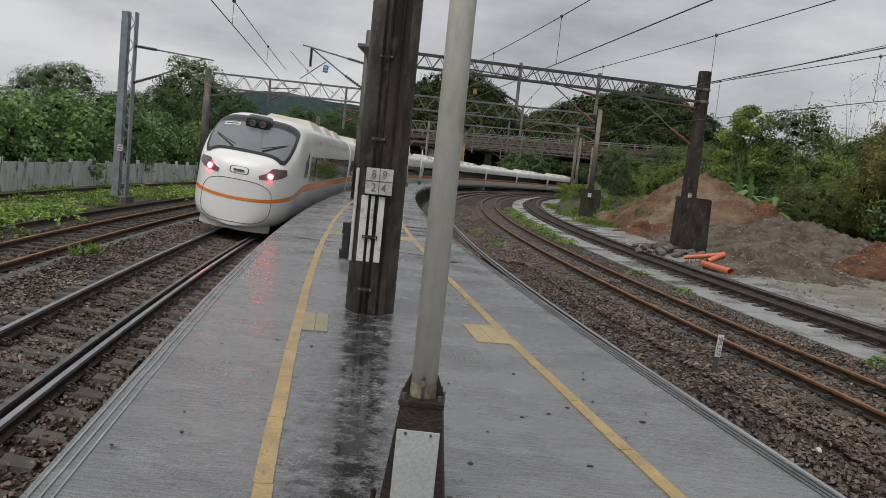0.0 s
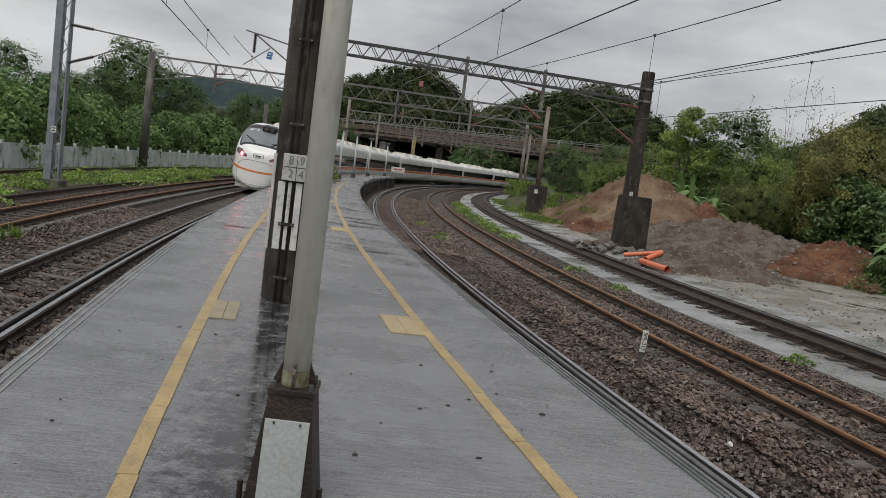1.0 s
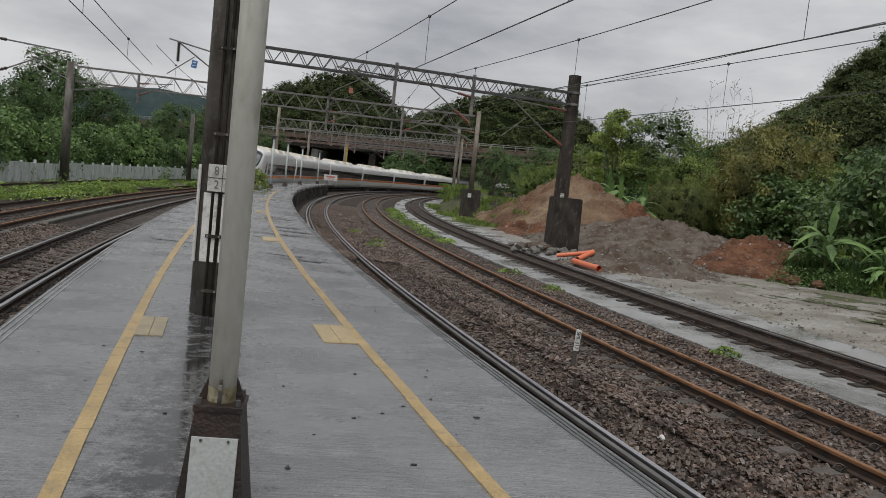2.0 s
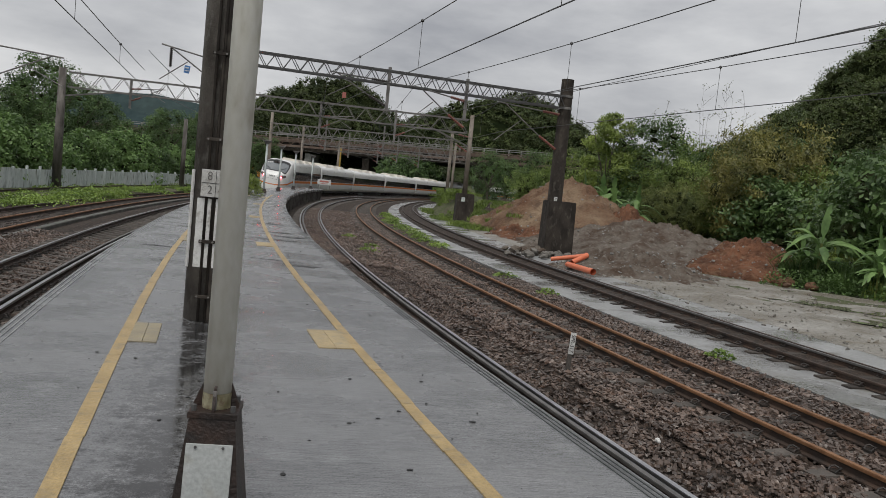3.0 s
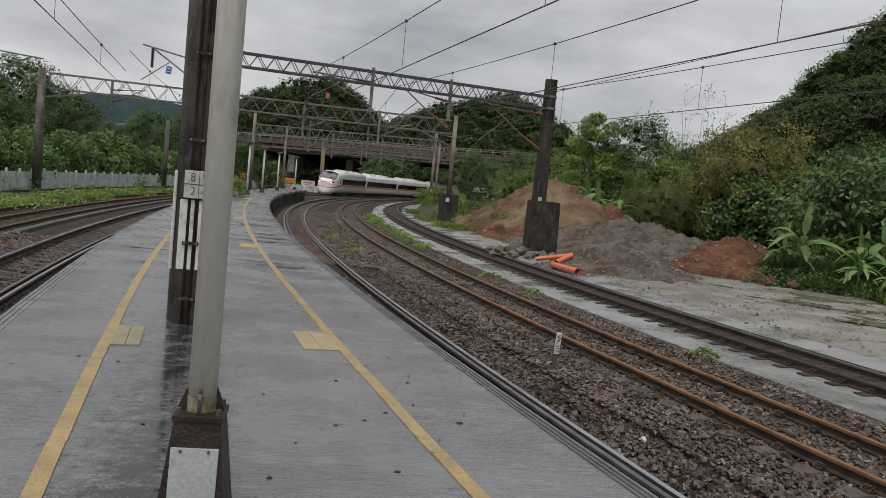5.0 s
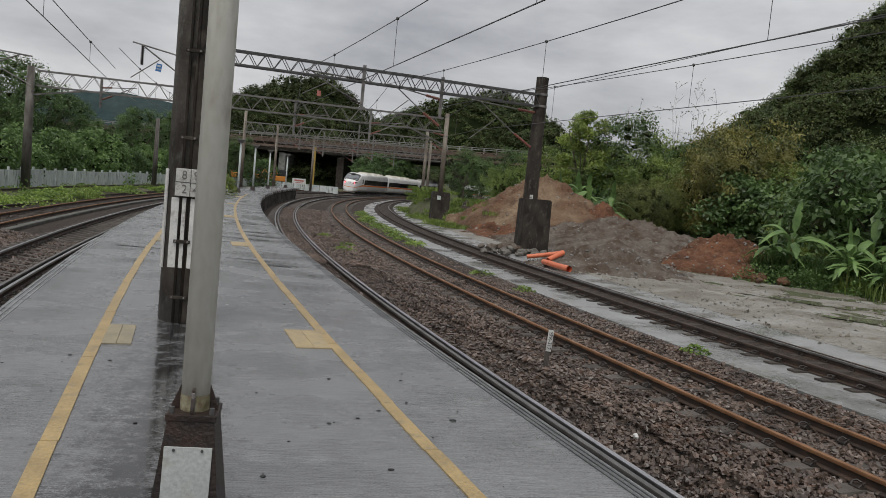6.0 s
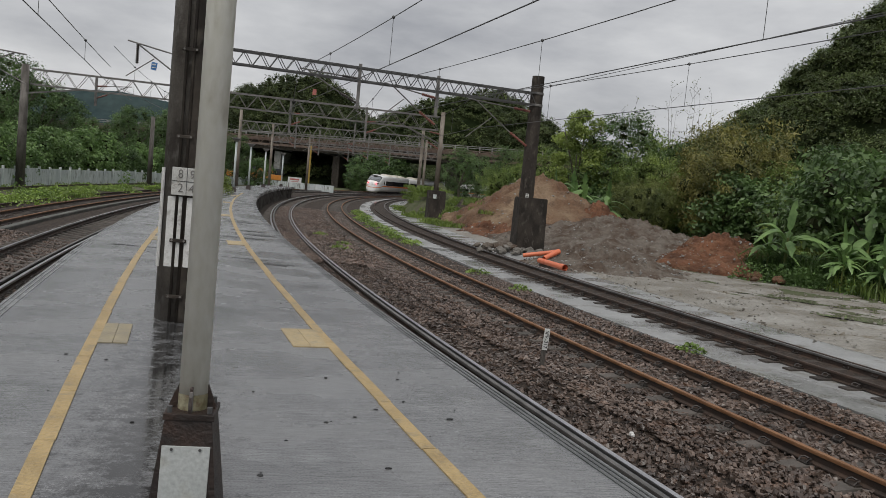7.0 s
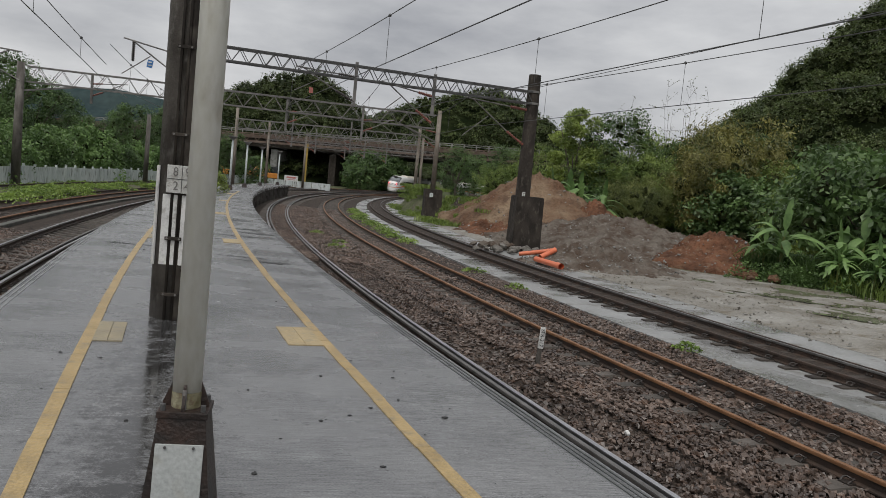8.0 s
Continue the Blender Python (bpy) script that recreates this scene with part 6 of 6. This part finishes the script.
for x, y, s in ((-27.6, 70, 1.05), (-25.8, 79, 1.3), (-28.0, 61, .82), (-28.5, 66, .95), (-26.8, 74, 1.5), (-25.0, 84, 1.15), (-30.5, 82, 1.35), (-33, 72, .95), (-37, 66, 1.1), (-21, 97, 1.22), (-17.5, 104, 1.22), (-24, 104, 1.12), (-14.5, 108, 1.12), (-19, 112, 1.4), (-11, 112, 1.0), (-26, 95, .95)):
    put(L_DARK, x, y, -1.2, s)
for x, y, s in ((9.5, 166, 1.5), (12, 171, 1.6), (15, 178, 1.8)):
    put(T_BUSHD, x, y, -1.1, s)
# right bank
for x, y, s in ((28, 57, .9), (31, 51, .72), (35, 55, .8), (33, 45, .6), (19, 73, .85), (17, 72, .8), (23.6, 55, .98), (25.5, 50.5, .85), (27.6, 47.5, .8)):
    put((B_A, B_B, B_B)[int(x * 7) % 3], x, y, -1.1, s * 1.1)
for x, y, s in ((25.6, 48.6, 1.33), (29.0, 49.8, 1.26)):
    put(B_Y, x, y, -1.1, s)
for x, y, s in ((22.4, 49.6, 1.0), (22.6, 53.5, 1.0)):
    put(B_A, x, y, -1.1, s)
put(T_DARK, 23.8, 59.5, -1.1, .92)
put(T_BROAD, 26.2, 60.5, -1.1, .98)
put(T_DARK, 28.4, 58.5, -1.1, .8)
put(B_A, 17.8, 57.0, -1.1, .85)
put(B_B, 24.2, 55.0, -1.1, 1.15)
for x, y, s in ((20.6, 60.5, 1.2),):
    put(T_LIGHT, x, y, -1.1, s)
for k, (x, y, s) in enumerate(((22.5, 60, .85), (29.5, 60.5, .95), (26.5, 52.5, .72), (32.5, 53, .85), (20.5, 70, .85), (35.5, 50, .9), (24.5, 56, .8), (30, 47.5, .75), (21.5, 65, .8), (33.5, 60, 1.0), (28.5, 44, .7), (27.5, 40, .65), (31.5, 40.5, .8))):
    put((T_BROAD, T_DARK, L_OLIVE, T_BROAD)[k % 4], x, y, -1.1, s * (.85 if k % 4 == 1 else 1))
for x, y, s in ((21.6, 30.6, .62), (23.2, 32.0, .75), (20.9, 33.4, .6), (24.6, 29.8, .8), (22.2, 36, .7), (26.5, 31, .9), (20.2, 28.4, .5), (24.8, 34.5, .9)):
    put((T_BUSHY, T_BUSH)[int(x * 3) % 2], x, y, -1.1, s)
for x, y, s in ((36, 62, .95), (40, 56, .9), (43, 50, .9), (22, 88, .8), (17, 92, .75), (30, 84, .95), (20, 97, .7)):
    put(T_DARK, x, y, -1.1, s)
for x, y, s in ((25.2, 62, 1.24), (29.2, 62, 1.16), (31.3, 62.5, 1.2), (33.4, 63, 1.0)):
    put(T_BARE, x, y, -1.1, s)
for i in range(24):
    t = i / 23
    x, y = 22.5 + 6 * math.sin(t * 3) + rng.uniform(-1, 1) + 2 * t, 58 - 36 * t + rng.uniform(-1.2, 1.2)
    put(rng.choice((T_BUSH, T_BUSHD, T_BUSHY, T_BUSH)), x, y, -1.1, rng.uniform(.6, 1.05))
for x, y, s in ((24, 30.5, 1.1), (26.5, 27.5, 1.15), (28, 33, 1.2), (31, 29, 1.2), (26, 36, 1.0), (30, 38, 1.2), (34, 34, 1.2)):
    put(T_BUSHD, x, y, -1.1, s)
for x, y, s in ((18.9, 28.8, .86), (20.0, 26.8, .82), (21.4, 27.4, .98), (20.6, 25.4, .7), (22.6, 26.0, .9), (23.8, 28.6, 1.0)):
    put(BAN, x, y, -1.05, s)
for x, y, s in ((16.6, 52.6, .9), (17.7, 50.6, .95), (18.9, 49.2, .85), (18.0, 53.6, 1.0)):
    put(BAN2, x, y, -.3, s)
# small shrub at the platform end
put(B_B, 33, 61, -1.1, 1.05)
put(B_A, 26, 58, -1.1, 1.0)
for k, ob in enumerate((T_BROAD, T_BUSH, T_BUSHD, T_BUSHY, L_BUSH, L_BUSHD, L_BUSHY, L_BROAD, L_DARK, L_OLIVE)):
    if ob.name not in used:
        put(ob, -34 - k, 60 + 6 * k, -1.2, .9)
put(T_BUSHY, -5.3, 44.5, -.1, .72)
put(L_BUSHD, -8.9, 121, -1.1, 1.35)


def grass(name, spots, n, h, material, label, seed, w=.018, spread=1.0):
    """Loose blades of grass round spots (x, y, z, radius)."""
    rng = np.random.default_rng(seed)
    out = []
    for x, y, z, r in spots:
        a, d = rng.uniform(0, 6.283, n), r * np.sqrt(rng.random(n))
        base = np.stack([x + np.cos(a) * d, y + np.sin(a) * d, np.full(n, z)], 1)
        hh = h * rng.uniform(.4, 1.2, n)
        b = rng.uniform(0, 6.283, n)
        lean = hh * rng.uniform(.1, .8, n) * spread
        tip = base + np.stack([np.cos(b) * lean, np.sin(b) * lean, hh], 1)
        mid = base + np.stack([np.cos(b) * lean * .3, np.sin(b) * lean * .3, hh * .6], 1)
        s = np.stack([-np.sin(b), np.cos(b), np.zeros(n)], 1) * w
        out.append(np.stack([base - s, mid - s, tip, mid + s, base + s], 1).reshape(-1, 3))
    return tagged(polymesh(name, np.concatenate(out), 5, material), label, "grass", kind="stuff")


spots = []
for i in range(190):
    y = rng.uniform(12, 90)
    p = arc(CL, rng.choice((rng.uniform(278.6, 284.3), rng.uniform(280, 283))), y)
    spots.append((p.x, p.y, -1.1, rng.uniform(.4, 1.4)))
grass("grass", spots[:60], 90, .26, M_GRASS, "patches of bright green grass between the old tracks", 41, .012)


def weeds(name, spots, n, h, size, label, seed, material=M_WEED):
    """Low leafy weeds: small leaves heaped over spots (x, y, z, radius)."""
    g = np.random.default_rng(seed)
    pts = []
    for x, y, z, r in spots:
        a, d = g.uniform(0, 6.283, n), r * np.sqrt(g.random(n))
        top = h * (1 - (d / r) ** 2) * g.uniform(.3, 1.1, n)
        pts.append(np.stack([x + np.cos(a) * d, y + np.sin(a) * d, z + top], 1))
    p = np.concatenate(pts)
    nrm = g.normal(size=p.shape) * .35 + np.array((0, 0, 1.0))
    nrm /= np.linalg.norm(nrm, axis=1, keepdims=True)
    return tagged(polymesh(name, leaves(p, nrm, size, g, .7), 4, material), label, "weeds", kind="stuff")


weeds("weeds", spots, 170, .26, .12, "low bright green leafy weeds between the old tracks", 61)
spots = []
for i in range(60):
    y = rng.uniform(48, 82)
    p = arc(CR, rng.uniform(252.5, 256.6), y)
    spots.append((p.x, p.y, -1.0 + max(0, 255.5 - math.hypot(p.x - CR[0], p.y - CR[1])) * .55, rng.uniform(.5, 1.3)))
spots += [(rng.uniform(9.4, 11.0), rng.uniform(64, 80), rng.uniform(-.6, 1.2), rng.uniform(.6, 1.2)) for k in range(50)]
grass("grass", spots, 260, .30, M_GRASS, "green grass on the bank", 42, .018, 1.3)
spots = [(23 + rng.uniform(-3, 6), 24.5 + rng.uniform(-3, 4), -1.0, rng.uniform(.6, 1.4)) for i in range(40)]
spots += [(21.5 + rng.uniform(-1, 3) + 3 * math.sin(t * 3), 56 - 32 * t, -.9, 1.0) for t in [k / 30 for k in range(31)]]
grass("grass", spots, 170, .7, M_LEAF_A, "long green grass along the foot of the bushes", 43, .02)
weeds("weeds", [(17.3 + 4.5 * t + rng.uniform(-.2, 1.2), 28.6 - 5.2 * t + rng.uniform(-.3, 1.4), -1.0, rng.uniform(.4, .9)) for t in [k / 34 for k in range(35)]], 260, .75, .11, "broad-leaved weeds along the edge of the flat", 46, M_LEAF_B)
grass("grass", [(18.0 + 4.5 * t + rng.uniform(-.2, 1.6), 29.2 - 5.2 * t + rng.uniform(-.2, 1.8), -1.0, rng.uniform(.4, .9)) for t in [k / 24 for k in range(25)]], 150, 1.15, M_LEAF_B, "long arching grass under the banana plants", 47, .02, 1.2)
spots = []
for y, r, q in ((21, 260.9, .35), (24.5, 260.9, .45), (37, 260.9, .6), (41, 260.8, .8), (46, 260.9, .8), (52, 261.0, .9), (58, 260.9, .9), (13.6, 260.6, .3), (29, 264.7, .5), (31, 264.3, .4), (35, 264.8, .4)):
    p = arc(CR, r, y)
    spots.append((p.x, p.y, -1.13, q))
for i in range(34):
    p = arc(CR, 260.9 + rng.uniform(-.35, .35), 34 + 30 * i / 33 + rng.uniform(-.5, .5))
    spots.append((p.x, p.y, -1.14, rng.uniform(.3, .75)))
weeds("weeds", spots, 120, .16, .09, "thin green weeds in the ballast", 44)
p = arc(CL, 276.0, 15.6)
grass("grass", [(p.x, p.y, -1.1, .16), (p.x + .1, p.y + .5, -1.1, .12)], 60, .36, M_WEED, "tuft of long grass by the kerb", 45, .012, 1.6)


# ---- hills ----
def hill(name, c, rx, ry, h, turn, n, trees, size, material, label, seed, az, per=40, leaf=.25, low=4.0):
    """A wooded hill: its slope as one sheet, coloured with the shade under the trees, its forest as leafy crowns on the
    side that faces the valley (az: bearings from the station).
    """
    rng = np.random.default_rng(seed)
    m = Matrix.Translation((*c, 0)) @ Matrix.Rotation(radians(turn), 4, "Z")

    def zz(u, v):
        d = math.hypot(u, v)
        k = noise.fractal(Vector((u * 1.9 + seed, v * 1.9, seed)), 1.0, 2.0, 5)
        return h * max(0, math.exp(-2.2 * d * d) * (1 + .22 * k) - .09) * 1.1 - 2

    def canopy(u, v):
        """The height of the tree tops over the slope."""
        d = noise.voronoi(Vector((u * rx / (1.5 * size), v * ry / (1.5 * size), seed)))[0][0]
        return size * (1.0 - 1.9 * d * d + .3 * noise.noise(Vector((u * rx / size * 2.4, v * ry / size * 2.4, 3))))

    vs = []
    for j in range(n + 1):
        for i in range(n + 1):
            u, v = 2 * i / n - 1, 2 * j / n - 1
            z = zz(u, v)
            vs.append((u * rx, v * ry, z + (.3 * canopy(u, v) if trees and z > -1.5 else 0)))
    fs = [(j * (n + 1) + i, j * (n + 1) + i + 1, (j + 1) * (n + 1) + i + 1, (j + 1) * (n + 1) + i) for j in range(n) for i in range(n)]
    top = tagged(raw(name, vs, fs, M_HILLSHADE, smooth=True), label, "hill", kind="structure")
    top.matrix_basis = m
    clumps = []
    far = math.hypot(*c) * 1.03
    tries = 0
    while len(clumps) < trees * 6 and tries < trees * 30:
        tries += 1
        u, v = rng.uniform(-1, 1, 2)
        z = zz(u, v)
        z += .65 * canopy(u, v) if z > -1.5 else 0
        q = m @ Vector((u * rx, v * ry, z))
        b = math.degrees(math.atan2(q.x, q.y))
        if z < low or not az[0] < b < az[1] or math.hypot(q.x, q.y) > far:
            continue
        s = size * rng.uniform(.55, 1.3)
        for k in range(6):
            ang, el = k * 2.4 + rng.random(), (.15, .5, .3, .8, .55, 1.4)[k]
            o = np.array((math.cos(ang) * math.cos(el), math.sin(ang) * math.cos(el), math.sin(el) * .8)) * s * .72
            clumps.append(((u * rx + o[0], v * ry + o[1], z + o[2]), np.array((.5, .5, .4)) * s * rng.uniform(.75, 1.15)))
    if not clumps:
        return top
    p, nrm = sprays(clumps, per, rng, 4, .6)
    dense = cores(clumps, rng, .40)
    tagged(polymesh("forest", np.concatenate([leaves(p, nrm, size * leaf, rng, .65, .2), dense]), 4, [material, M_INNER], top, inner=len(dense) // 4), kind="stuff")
    return top


hill("hill_right", (167.5, 116.5), 86, 120, 104, 40, 190, 900, 3.6, M_LEAF_H, "steep dark-green wooded hill", 5, (25.5, 44), 48, .10, 2.0)
hill("hill_middle", (-11, 232), 56, 50, 27.5, 0, 110, 680, 2.8, M_LEAF_H, "dark wooded hill behind the road bridge", 6, (-13, 9), 36, .14, 1.0)
hill("hill_middle_right", (56, 296), 88, 70, 36, 0, 130, 640, 3.2, M_LEAF_H, "dark wooded hill behind the tracks", 9, (0, 20), 34, .15, 1.0)
hill("hill_far_left", (-170, 960), 560, 150, 68, 0, 40, 0, 4, M_FARHILL, "hazy blue-green far hill", 7, (-24, 0), 8, .5)
bpy.data.objects["hill_far_left"].data.materials.clear()
bpy.data.objects["hill_far_left"].data.materials.append(M_FARHILL)


stones("ballast_stones", CR, 260.7, 264.6, 4.5, 24, 26000, -1.13, 51, "loose dark brown-grey ballast stones between the tracks")
stones("ballast_stones", CR, 264.4, 266.9, 5.5, 26, 11000, -1.145, 52, "loose dark ballast stones under the main track", .045, 265.8)
stones("ballast_stones", CL, 272.3, 276.0, 3, 25, 19000, -1.125, 53, "loose dark ballast stones under the far main track", .075, 273.95)
stones("ballast_stones", CL, 276.4, 278.6, 10, 32, 6000, -1.115, 54, "brown ballast stones of the old track")
stones("ballast_stones", CR, 260.7, 266.9, 24, 60, 15000, -1.125, 55, "loose brown ballast stones round the bend", .02, 263.5, .028, .052)
g = np.random.default_rng(71)
n = 4200
r, y = g.uniform(244, 257.2, n), g.uniform(9, 34, n)
a = (y - CR[1]) / r
pos = np.stack([CR[0] - r * np.cos(a), CR[1] + r * np.sin(a), np.full(n, -.985)], 1)
tagged(scatter("gravel", pos, .010 + .055 * g.random(n) ** 4, 72, M_MUD), "scattered lumps of mud and gravel on the flat", "gravel", kind="stuff")
for x, y, rx, ry, s in ((17.2, 21.5, 2.6, .9, 31), (15.2, 19.0, 2.0, .5, 32), (18.5, 18.2, 1.8, .6, 33), (13.6, 24.2, 1.6, .3, 34)):
    w = blot("puddle", x, y, rx, ry, -35, M_WATER, "shallow muddy puddle on the flat", s, .6)
    w.location.z = -.985

motions()
